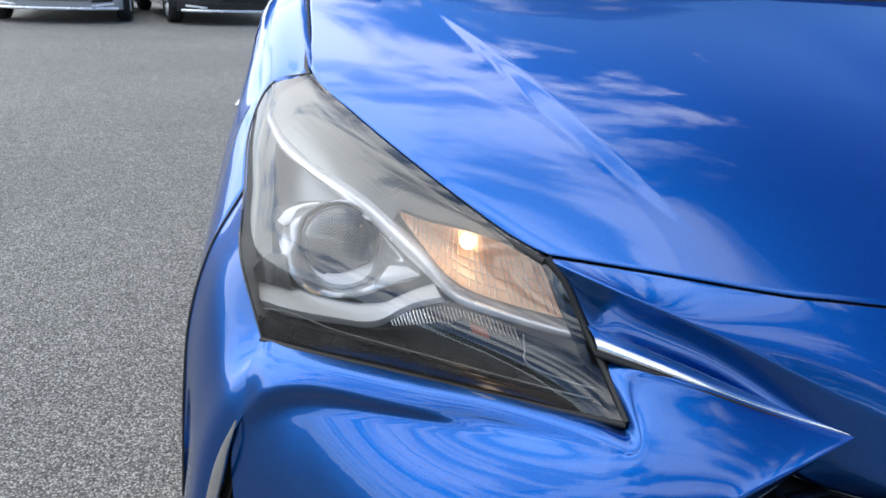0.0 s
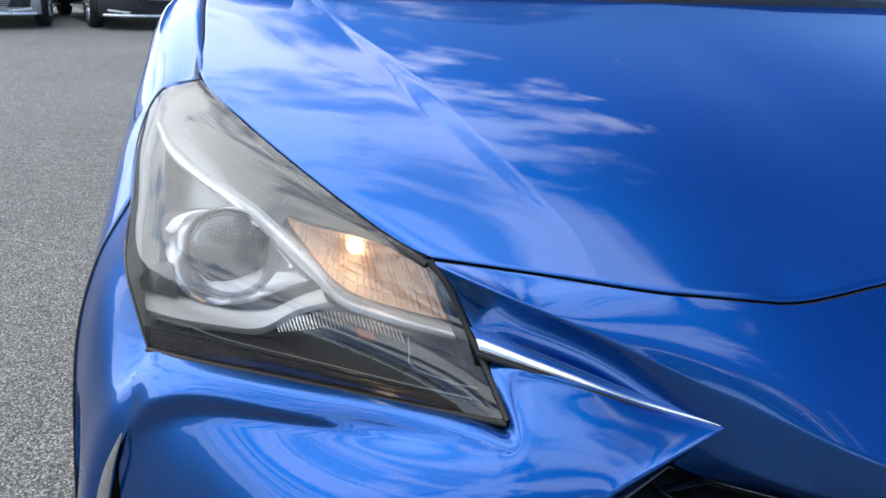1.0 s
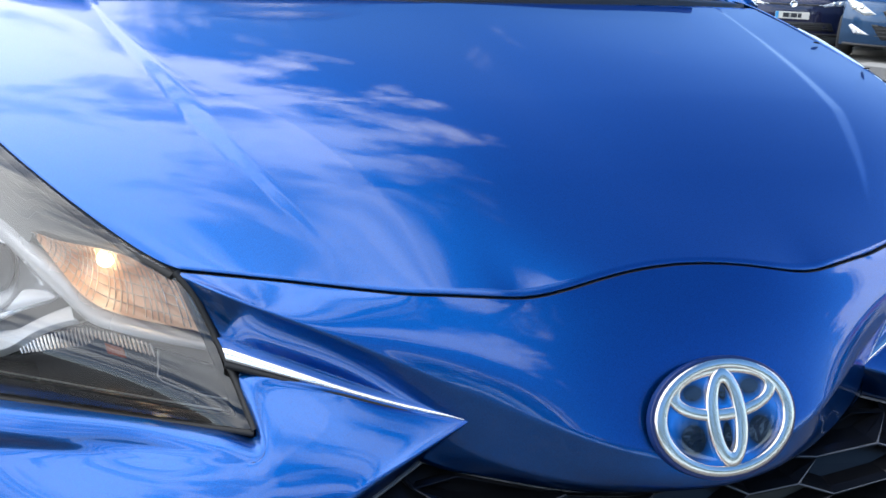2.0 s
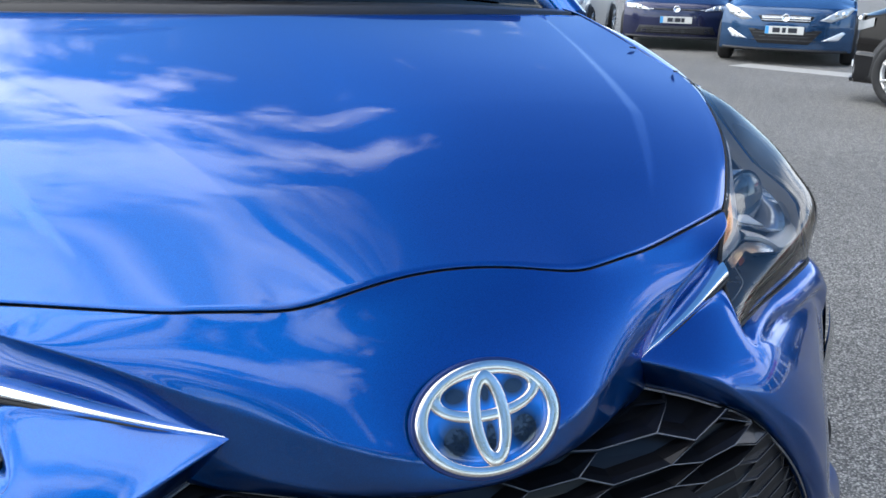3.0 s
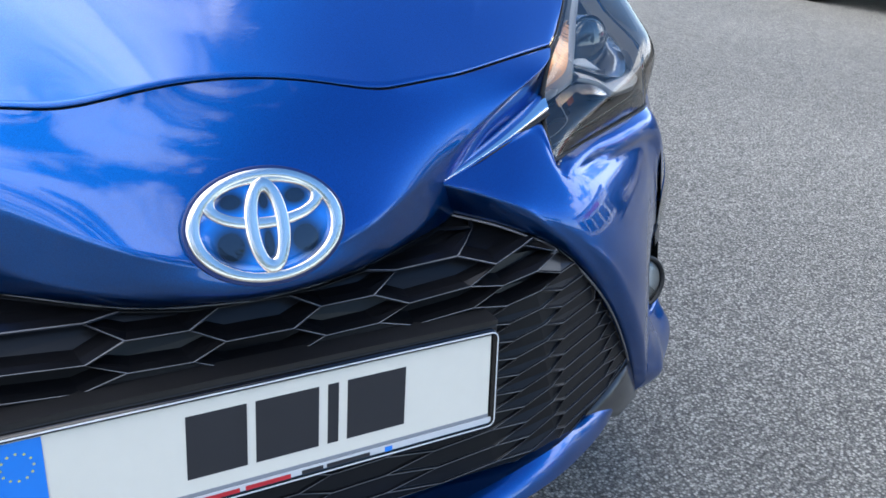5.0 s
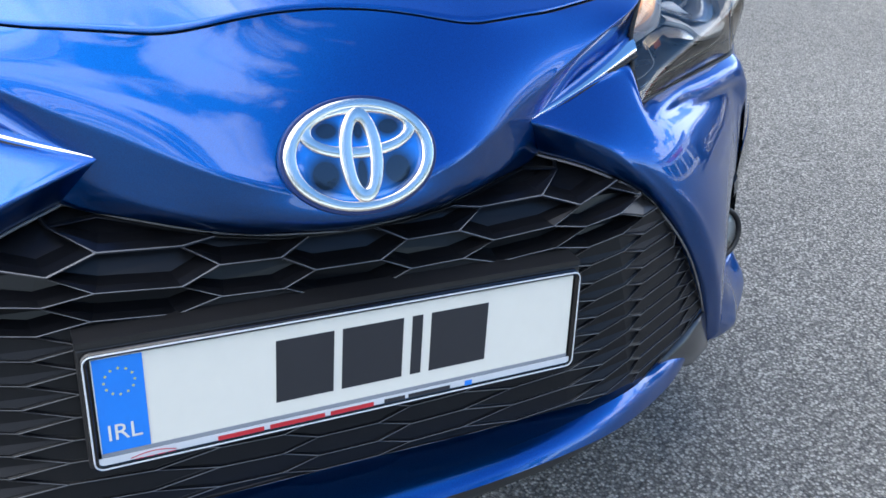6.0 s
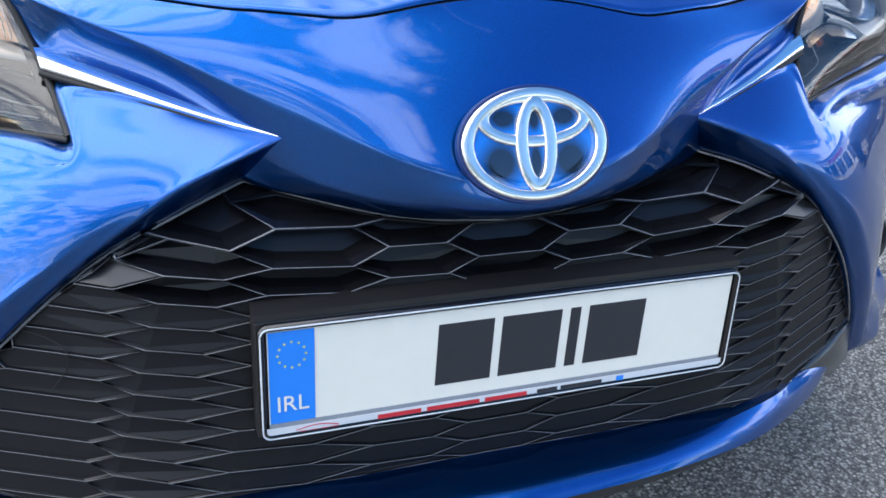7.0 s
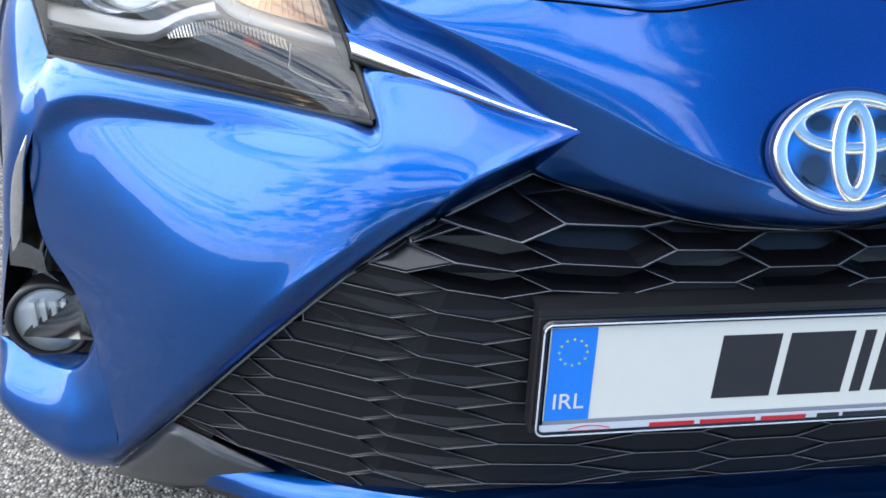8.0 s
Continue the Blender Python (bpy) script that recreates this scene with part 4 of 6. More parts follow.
def ellipse_ring(sk, centre, right, up, out, a, b, w, slot=0, sides=72, tilt=0.0, lift=0.006, wv=None):
    """A rounded elliptical band of half-axes a, b and width w, standing proud along out."""
    wv = w if wv is None else wv
    rows = []
    for f, h in ((1.0, -0.004), (1.0, 0.0), (0.99, 0.60), (0.95, 0.88), (0.86, 0.98), (0.5, 1.0), (0.14, 0.98), (0.05, 0.88), (0.01, 0.60), (0.0, 0.0), (0.0, -0.004)):
        row = []
        for k in range(sides):
            t = 2 * math.pi * k / sides
            c, s_ = math.cos(t), math.sin(t)
            row.append(centre + right * (c * (a - w + w * f)) + up * (s_ * (b - wv + wv * f)) + out * ((h * lift) if h > 0 else h))
        rows.append(row)
    sk.sheet(rows, slot, loop=True)


def badge_ground(centre):
    """Translucent blue ground of the badge, printed dark in the middle of each window."""
    m = material("blue badge ground", (0.003, 0.16, 0.62), 0.12, 0.1, vary=0.1, scale=20, coat=1.0)
    nt = m.node_tree
    b = nt.nodes["Principled BSDF"]
    n, link = nt.nodes.new, nt.links.new
    co = n("ShaderNodeTexCoord")
    total = None
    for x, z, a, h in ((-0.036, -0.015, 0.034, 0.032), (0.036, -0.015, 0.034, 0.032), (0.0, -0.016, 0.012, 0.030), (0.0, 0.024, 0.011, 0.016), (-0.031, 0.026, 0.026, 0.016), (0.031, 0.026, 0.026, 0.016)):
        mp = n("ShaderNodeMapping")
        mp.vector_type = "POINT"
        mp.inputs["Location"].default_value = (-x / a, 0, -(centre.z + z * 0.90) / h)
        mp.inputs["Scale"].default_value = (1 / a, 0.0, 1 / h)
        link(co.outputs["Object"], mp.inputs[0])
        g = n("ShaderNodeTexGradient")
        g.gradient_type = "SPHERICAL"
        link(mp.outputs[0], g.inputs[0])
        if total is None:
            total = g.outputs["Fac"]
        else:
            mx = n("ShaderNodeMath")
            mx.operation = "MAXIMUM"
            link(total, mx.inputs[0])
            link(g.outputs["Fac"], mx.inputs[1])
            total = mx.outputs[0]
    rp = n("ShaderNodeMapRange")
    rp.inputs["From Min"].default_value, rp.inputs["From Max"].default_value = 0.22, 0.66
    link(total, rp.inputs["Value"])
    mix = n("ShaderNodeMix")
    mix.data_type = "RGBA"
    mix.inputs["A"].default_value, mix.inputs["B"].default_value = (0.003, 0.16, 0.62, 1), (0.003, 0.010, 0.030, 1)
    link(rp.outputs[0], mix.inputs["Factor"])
    link(mix.outputs["Result"], b.inputs["Base Color"])
    return m


def build_badge(parent):
    c = Vector((0, 0.594, 0.7145))
    up = Vector((0, 0.43, 0.90)).normalized()
    right = Vector((1, 0, 0))
    out = right.cross(up)
    out = -out if out.y > 0 else out
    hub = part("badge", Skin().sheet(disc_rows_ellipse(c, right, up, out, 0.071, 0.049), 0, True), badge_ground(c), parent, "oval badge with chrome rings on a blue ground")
    sk = Skin()
    ellipse_ring(sk, c, right, up, out, 0.0752, 0.0530, 0.0128, lift=0.0062, wv=0.0098)
    part("outer_ring", sk, BADGE_CHROME, hub, "chrome oval ring")
    sk = Skin()
    ellipse_ring(sk, c + up * 0.0238 + out * 0.001, right, up, out, 0.0585, 0.0268, 0.0125, lift=0.0050, wv=0.0112)
    part("flat_ring", sk, BADGE_CHROME, hub, "flat chrome oval")
    sk = Skin()
    ellipse_ring(sk, c + out * 0.0014, right, up, out, 0.0215, 0.0450, 0.0132, lift=0.0054, wv=0.0142)
    part("upright_ring", sk, BADGE_CHROME, hub, "upright chrome oval")
    # ring in a darkened blue: shade of the recess put into the colour
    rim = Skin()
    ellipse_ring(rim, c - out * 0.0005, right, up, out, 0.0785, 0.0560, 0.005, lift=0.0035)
    part("badge_rim", rim, LOGO_SHADE_BLUE, hub, "dark blue ring for the shaded recess round the badge")


LOGO_SHADE_BLUE = material("shadowed blue plastic", (0.006, 0.02, 0.10), 0.3, 0.0)


def disc_rows_ellipse(c, right, up, out, a, b, sides=64):
    rows = []
    for f, h in ((1.0, -0.012), (1.0, 0.0), (0.97, 0.0012), (0.7, 0.002), (0.35, 0.0024), (0.02, 0.0025)):
        rows.append([c + right * (a * f * math.cos(2 * math.pi * k / sides)) + up * (b * f * math.sin(2 * math.pi * k / sides)) + out * h for k in range(sides)])
    return rows


# ---- grille
CHIN_X, CHIN_Z = (0.0, 0.104, 0.2007, 0.2608, 0.34), (0.619, 0.6245, 0.645, 0.657, 0.640)
CHIN_Y = (0.627, 0.639, 0.659, 0.686, 0.66)
GRILLE_X, GRILLE_Y = (0.0, 0.28, 0.31, 0.34, 0.37, 0.40, 0.43, 0.46, 0.504, 0.55, 0.612, 0.72), (0.598, 0.599, 0.6005, 0.604, 0.611, 0.622, 0.636, 0.649, 0.669, 0.690, 0.722, 0.80)


def grille_y(x, z):
    """Depth of the grille's front: nearly upright, curling back to the chin and to the outer ends."""
    y = np.interp(abs(x), GRILLE_X, GRILLE_Y) + 0.07 * (z - 0.44)
    near = max(0.0, 1 - (np.interp(abs(x), CHIN_X, CHIN_Z) - z) / 0.045)
    return y + max(0.0, np.interp(abs(x), CHIN_X, CHIN_Y) + 0.004 - y) * min(1.3, near) ** 1.6


# columns of cells out from the middle: flat part from near to far end at z 0.60, how far each end leans out downwards
COLUMNS = [(-0.036, 0.036, 0.0, 0.0), (0.0675, 0.1295, 0.03, 0.06), (0.1645, 0.2435, 0.20, 0.22), (0.2855, 0.3400, 0.28, 0.28), (0.3830, 0.4420, 0.20, 0.42), (0.4660, 0.5250, 0.457, 0.46), (0.5520, 0.6100, 0.46, 0.46)]
# heights of the flats of each column, at their inner ends
LEVELS = [[0.647, 0.617, 0.5875, 0.560], [0.632, 0.602, 0.574, 0.5485], [0.652, 0.622, 0.5925, 0.565], [0.645, 0.617, 0.5915, 0.564], [0.628, 0.611, 0.584, 0.559], [0.600, 0.576, 0.552, 0.528], [0.590, 0.565, 0.540, 0.515]]
TILT = (0.0, 0.002, 0.006, 0.007, 0.002, 0.0, 0.0)
ROW_STEP = 0.0246


def cell_level(c, i):
    return LEVELS[c][i] if i < 4 else LEVELS[c][3] - ROW_STEP * (i - 3)


def column_end(c, far, z):
    """Distance from the middle of one end of a column's flats at height z."""
    q = COLUMNS[min(c, 6)]
    return (q[1] if far else q[0]) + (q[3] if far else q[2]) * (0.60 - z)


def grille_bounds():
    side = spline(GRILLE_SIDE, 60)
    chin = spline(CHIN, 40)
    zs = [p.z for p in side][::-1]
    xs = [-p.x for p in side][::-1]
    return zs, xs, [-p.x for p in chin][::-1], [p.z for p in chin][::-1]


def build_grille(parent):
    zs, xs, cx, cz = grille_bounds()

    def clamp(x, z):
        low = np.interp(abs(x), (0, 0.2, 0.38, 0.49, 0.52, 0.56, 0.62, 0.7), (0.344, 0.340, 0.330, 0.312, 0.318, 0.342, 0.357, 0.365))
        z = max(z, low)
        z = min(z, np.interp(abs(x), cx, cz) - 0.004 if abs(x) < GRILLE_TOP[0] * -1 else z)
        lim = np.interp(z, zs, xs) - 0.005
        return max(-lim, min(lim, x)), z

    body = Skin()
    back = []
    for k in range(13):
        back.append([Vector((x, grille_y(x, z) + 0.040, z)) for x, z in [clamp(-0.68 + 1.36 * i / 40, 0.30 + 0.37 * k / 12) for i in range(41)]])
    body.sheet(back)
    grille = part("grille", body, SATIN_BLACK, parent, "wide black grille of flattened six-sided cells")
    for k in range(-6, 7):
        c, sgn = abs(k), (-1 if k < 0 else 1)
        for i in range(14):
            zt, zb = cell_level(c, i), cell_level(c, i + 1)
            tilt = TILT[c]
            zm = (zt + zb) / 2

            def next_level(near):
                """Height of the neighbouring column's flat where the cell comes to its point."""
                d = c - 1 if near else c + 1
                own = zm + (0.0 if near else tilt)
                if d > 6:
                    return own
                best = min((cell_level(d, w) + (TILT[d] if near else 0.0) for w in range(15)), key=lambda z: abs(z - own))
                return best if abs(best - own) < 0.011 else own

            if c == 0:
                zp = next_level(False)
                hexa = [(-0.036, zt), (0.036, zt), (column_end(1, False, zm), zp), (0.036, zb), (-0.036, zb), (-column_end(1, False, zm), zp)]
            else:
                near_x = column_end(c - 1, True, zm) if c > 1 else 0.036
                far_x = column_end(c + 1, False, zm) if c < 6 else 0.66
                hexa = [(column_end(c, False, zt), zt), (column_end(c, True, zt), zt + tilt), (far_x, next_level(False)), (column_end(c, True, zb), zb + tilt), (column_end(c, False, zb), zb), (near_x, next_level(True))]
                hexa = [(sgn * x, z) for x, z in hexa]
            hexa = [clamp(x, z) for x, z in hexa]
            mx, mz = sum(p[0] for p in hexa) / 6, sum(p[1] for p in hexa) / 6
            area = 0.5 * abs(sum(a[0] * b[1] - b[0] * a[1] for a, b in zip(hexa, hexa[1:] + hexa[:1])))
            if area < 0.00022:
                continue
            sk = Skin()

            def ring(inset, depth):
                pts = []
                for x, z in hexa:
                    dx, dz = x - mx, z - mz
                    lx, lz = max(abs(dx), 1e-5), max(abs(dz), 1e-5)
                    sx, sz = max(0.0, 1 - inset * 1.7 / lx) if lx > 0.006 else 0.3, max(0.0, 1 - inset / lz) if lz > 0.003 else 1.0
                    px, pz = mx + dx * sx, mz + dz * sz
                    pts.append(Vector((px, grille_y(px, pz) + depth, pz)))
                return pts

            blank = zt < 0.585 or c > 3
            if blank:
                # shallow closed cell whose floor leans back under its upper edge
                r0, r1, r2, r3, r4 = ring(0.0, 0.005), ring(0.0001, 0.0), ring(0.0008, 0.0002), ring(0.0016, 0.0022), ring(0.0026, 0.0036)
                r4 = [p + Vector((0, 0.002 * (p.z - mz) / 0.012, 0)) for p in r4]
            else:
                r0, r1, r2, r3, r4 = ring(0.0, 0.006), ring(0.0002, 0.0), ring(0.0008, 0.0004), ring(0.0026, 0.010), ring(0.0040, 0.026)
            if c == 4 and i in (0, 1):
                # a blanked cell leaned to catch the sky; its lighter base adds the glint
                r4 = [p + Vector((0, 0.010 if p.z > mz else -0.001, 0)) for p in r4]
            # only the lower edges are paler: the light they catch is in their colour
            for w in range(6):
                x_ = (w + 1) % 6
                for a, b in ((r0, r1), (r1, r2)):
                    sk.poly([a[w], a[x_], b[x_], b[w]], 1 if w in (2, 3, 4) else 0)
            sk.sheet([r2, r3, r4], 0, loop=True)
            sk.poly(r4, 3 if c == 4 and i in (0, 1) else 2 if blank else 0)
            for f in sk.bm.faces:
                f.smooth = False
            part("grille_cell", sk.tidy(0.00005), [CELL_BLACK, RIB_GREY, CELL_GREY, CELL_GLINT], grille)
    th = Skin().tube([Vector((x, grille_y(x, z) - 0.002, z)) for x, z in [(-0.468 + 0.036 * math.cos(a) + 0.004 * math.sin(3 * a), 0.500 + 0.033 * math.sin(a)) for a in [radians(205 - 265 * k / 30) for k in range(31)]]], 0.0005, 5)
    part("loose_thread", th, SEAL, grille, "thin dark loose thread caught on the cells")
    # thin bright edge line along the opening
    for s in (1, -1):
        tr = Skin().tube([Vector((s * (p.x + 0.003), p.y + 0.004, p.z - 0.003)) for p in spline(GRILLE_SIDE, 50)], 0.0016, 6)
        part("grille_edge", tr, RIB_GREY, grille, "thin grey edge of the grille opening")
    tr = Skin().tube(whole([[p + Vector((0, 0.006, -0.003)) for p in spline(CHIN, 40)]])[0], 0.0014, 6)
    part("grille_edge", tr, RIB_GREY, grille)
    return grille


# ---- number plate
def plate_point(x, z, out=0.0):
    return Vector((x, 0.577 + (z - 0.5554) * 0.10 - out, z))


def plate_rect(sk, x0, x1, z0, z1, out, depth=0.0008, slot=0, skew=0.0):
    sk.slab([plate_point(x0, z0, out), plate_point(x1, z0, out), plate_point(x1 + skew, z1, out), plate_point(x0 + skew, z1, out)], (0, depth, 0), slot)


def build_plate():
    holder = thing("number_plate", "white display plate in a black holder fixed to the grille", "number plate", at=Matrix.Translation((0, 0.60, 0.436)))
    off = holder.matrix_world.inverted()

    def put(name, sk, mat, label="", to=holder):
        ob = part(name, sk, mat, to, label)
        ob.data.transform(off)
        return ob

    sk = Skin()
    o = [(-0.268, 0.435), (0.267, 0.435), (0.267, 0.560), (-0.268, 0.560)]
    sk.slab([plate_point(x, z, -0.004) for x, z in o], (0, 0.022, 0))
    bmesh.ops.bevel(sk.tidy().bm, geom=sk.bm.edges[:], offset=0.002, segments=2, profile=0.5, affect="EDGES")
    put("holder", sk, SATIN_BLACK, "black plastic plate holder")
    sk = Skin()
    plate_rect(sk, -0.268, 0.267, 0.5605, 0.5665, -0.004, 0.03)
    put("holder_shelf", sk, SATIN_BLACK)
    # raised rim of the holder
    rim = []
    for inset, out in ((0.0, -0.003), (0.0, 0.0045), (0.0035, 0.0050), (0.0060, 0.0015)):
        pts = []
        x0, x1, z0, z1, r = -0.2655 + inset, 0.2645 - inset, 0.4365 + inset, 0.5585 - inset, 0.010 - inset
        for cx_, cz_, a0 in ((x1 - r, z1 - r, 0), (x0 + r, z1 - r, 90), (x0 + r, z0 + r, 180), (x1 - r, z0 + r, 270)):
            for k in range(7):
                a = radians(a0 + 15 * k)
                pts.append(plate_point(cx_ + r * math.cos(a), cz_ + r * math.sin(a), out))
        rim.append(pts)
    sk = Skin().sheet(rim, loop=True)
    put("rim", sk, GLOSS_BLACK, "gloss black rim of the plate holder")
    pale = Skin().tube([p.lerp(q, 0.5) for p, q in zip(rim[1], rim[2])], 0.0009, 5, closed=True)
    put("rim_edge", pale, PALE_STRIP)
    sk = Skin()
    plate_rect(sk, -0.257, 0.256, 0.4525, 0.5515, 0.0008)
    put("plate", sk, WHITE_PLATE, "plain white plate film")
    sk = Skin()
    plate_rect(sk, -0.256, -0.2125, 0.4530, 0.5510, 0.0016)
    put("country_band", sk, EU_BLUE, "bright blue country band")
    sk = Skin()
    plate_rect(sk, -0.257, 0.256, 0.4485, 0.4525, 0.0016)
    put("grey_line", sk, GREY_STRIP)
    sk = Skin()
    plate_rect(sk, -0.260, 0.259, 0.4375, 0.4487, 0.0030)
    put("dealer_strip", sk, PALE_STRIP, "pale strip with printed lettering")
    for k in range(12):
        a = 2 * math.pi * k / 12
        c = (-0.2342 + 0.0135 * math.cos(a), 0.5265 + 0.0135 * math.sin(a))
        st = Skin().poly([plate_point(c[0] + (0.0018 if w % 2 == 0 else 0.0008) * math.sin(math.pi * w / 5), c[1] + (0.0018 if w % 2 == 0 else 0.0008) * math.cos(math.pi * w / 5), 0.0022) for w in range(10)])
        put("star", st, STAR)
    # bars in place of the large characters
    for x0, x1 in ((-0.090, -0.030), (-0.021, 0.046), (0.056, 0.068), (0.078, 0.146)):
        sk = Skin()
        plate_rect(sk, x0, x1, 0.4685, 0.5370, 0.0014, 0.0006, skew=0.002)
        put("print_bar", sk, INK, "dark printed bar")
    # bars in place of the dealer's name and telephone number
    for x0, x1, mat in ((-0.150, -0.104, RED_INK), (-0.098, -0.040, RED_INK), (-0.034, 0.014, RED_INK), (0.026, 0.050, INK), (0.054, 0.104, INK)):
        sk = Skin()
        plate_rect(sk, x0, x1, 0.4405, 0.4460, 0.0034, 0.0003)
        put("print_bar", sk, mat)
    sk = Skin()
    plate_rect(sk, 0.122, 0.131, 0.4395, 0.4470, 0.0034, 0.0003)
    put("maker_mark", sk, EU_BLUE, "small blue square mark")
    arc_ = [plate_point(-0.232 + 0.042 * k / 12, 0.4432 + 0.0035 * math.sin(math.pi * k / 12), 0.0034) for k in range(13)]
    put("dealer_mark", Skin().tube(arc_, 0.0005, 5), RED_INK, "small red curved mark")
    for w in range(4):
        sk = Skin()
        plate_rect(sk, -0.228 + 0.010 * w, -0.2205 + 0.010 * w, 0.4392, 0.4418, 0.0034, 0.0003)
        put("dealer_mark", sk, RED_INK)
    # country letters
    font = bpy.data.curves.new("country_letters", "FONT")
    font.body, font.size, font.align_x, font.extrude = "IRL", 0.0238, "CENTER", 0.0003
    tmp = new("country_letters", font)
    me = bpy.data.meshes.new_from_object(tmp)
    bpy.data.objects.remove(tmp)
    me.transform(off @ Matrix.Translation(plate_point(-0.2345, 0.4660, 0.0022)) @ Euler((radians(90 - 5.7), 0, 0)).to_matrix().to_4x4())
    me.materials.append(WHITE_PLATE)
    ob = new("country_letters", me)
    ob.parent = holder
    tagged(ob, "white letters IRL")
    return holder


# ---- fog lamp pocket
def build_fog(parent, s):
    side = (lambda r: r) if s == 1 else mirrored
    inner = spline(FOG_INNER, 24)
    outer = spline(FOG_OUTER, 24)
    rows = []
    for k in range(13):
        f = k / 12
        rows.append([a.lerp(b, f) + Vector((0.010, 0.085, 0)) * math.sin(math.pi * f) ** 0.6 * math.sin(math.pi * i / 23) ** 0.5 for i, (a, b) in enumerate(zip(inner, outer))])
    pk = Skin().sheet(side([r[10:] for r in rows[:6]]), 0).sheet(side(rows[5:]), 0)
    # the inner wall at the top of the pocket is painted like the bumper
    pk.sheet(side([r[:11] for r in rows[:6]]), 1)
    pocket = part("fog_lamp", pk.tidy(), [GLOSS_BLACK, BLUE], parent, "round fog lamp in a black pocket with a chrome fin")
    c, axis = Vector((-0.780, 0.878, 0.382)), Vector((0.03, -0.98, 0.16)).normalized()
    sk = Skin().sheet(side(disc_rows(c, axis, [(0.049, -0.04), (0.050, 0.002), (0.047, 0.005), (0.043, 0.004), (0.041, -0.004)])), loop=True)
    part("fog_bezel", sk, SATIN_BLACK, pocket, "black ring round the fog lamp")
    sk = Skin().sheet(side(disc_rows(c, axis, [(0.041, -0.002), (0.036, -0.009), (0.022, -0.014), (0.001, -0.015)])), loop=True)
    part("fog_reflector", sk, DRL, pocket, "bright bowl of the fog lamp")
    sk = Skin().sheet(side(disc_rows(c, axis, [(0.041 * math.cos(t), -0.002 + 0.008 * math.sin(t)) for t in [math.pi / 2 * k / 7 for k in range(8)]])), loop=True)
    part("fog_lens", sk.facing(Vector((0, -1, 0))), COVER, pocket, "clear fog lamp lens").visible_shadow = False
    sk = Skin()
    for k in range(4):
        x = -0.018 + 0.012 * k
        base = c + axis * -0.006 + Vector((x, 0, 0))
        sk.box(tuple(base + Vector((-0.0030, -0.004, -0.024))), tuple(base + Vector((0.0030, 0.004, 0.026))))
    if s == -1:
        bmesh.ops.scale(sk.bm, vec=(-1, 1, 1), verts=sk.bm.verts[:])
        bmesh.ops.recalc_face_normals(sk.bm, faces=sk.bm.faces[:])
    part("fog_flutes", sk, DRL, pocket)
    a = spline([(-0.764, 0.866, 0.625), (-0.779, 0.868, 0.585), (-0.792, 0.878, 0.53), (-0.806, 0.892, 0.47)], 20)
    rows = []
    for k in range(7):
        t = math.pi * 2 * k / 7
        rows.append([p + Vector((math.cos(t) * 0.0085, math.sin(t) * 0.004, 0)) * math.sin(math.pi * min(1, 0.04 + 0.75 * i / 19)) for i, p in enumerate(a)])
    rows.append(rows[0])
    part("chrome_fin", Skin().sheet(side(rows)).tidy(), CHROME, pocket, "curved chrome fin")
    ledge = [[(-0.768, 0.858, 0.487), (-0.790, 0.876, 0.489), (-0.814, 0.897, 0.480)], [(-0.764, 0.848, 0.468), (-0.788, 0.868, 0.470), (-0.816, 0.894, 0.462)], [(-0.752, 0.846, 0.455), (-0.785, 0.868, 0.460), (-0.818, 0.896, 0.450)]]
    part("pocket_ledge", Skin().sheet(side([spline(r, 10) for r in ledge])), DARK_TRIM, pocket)
    return pocket


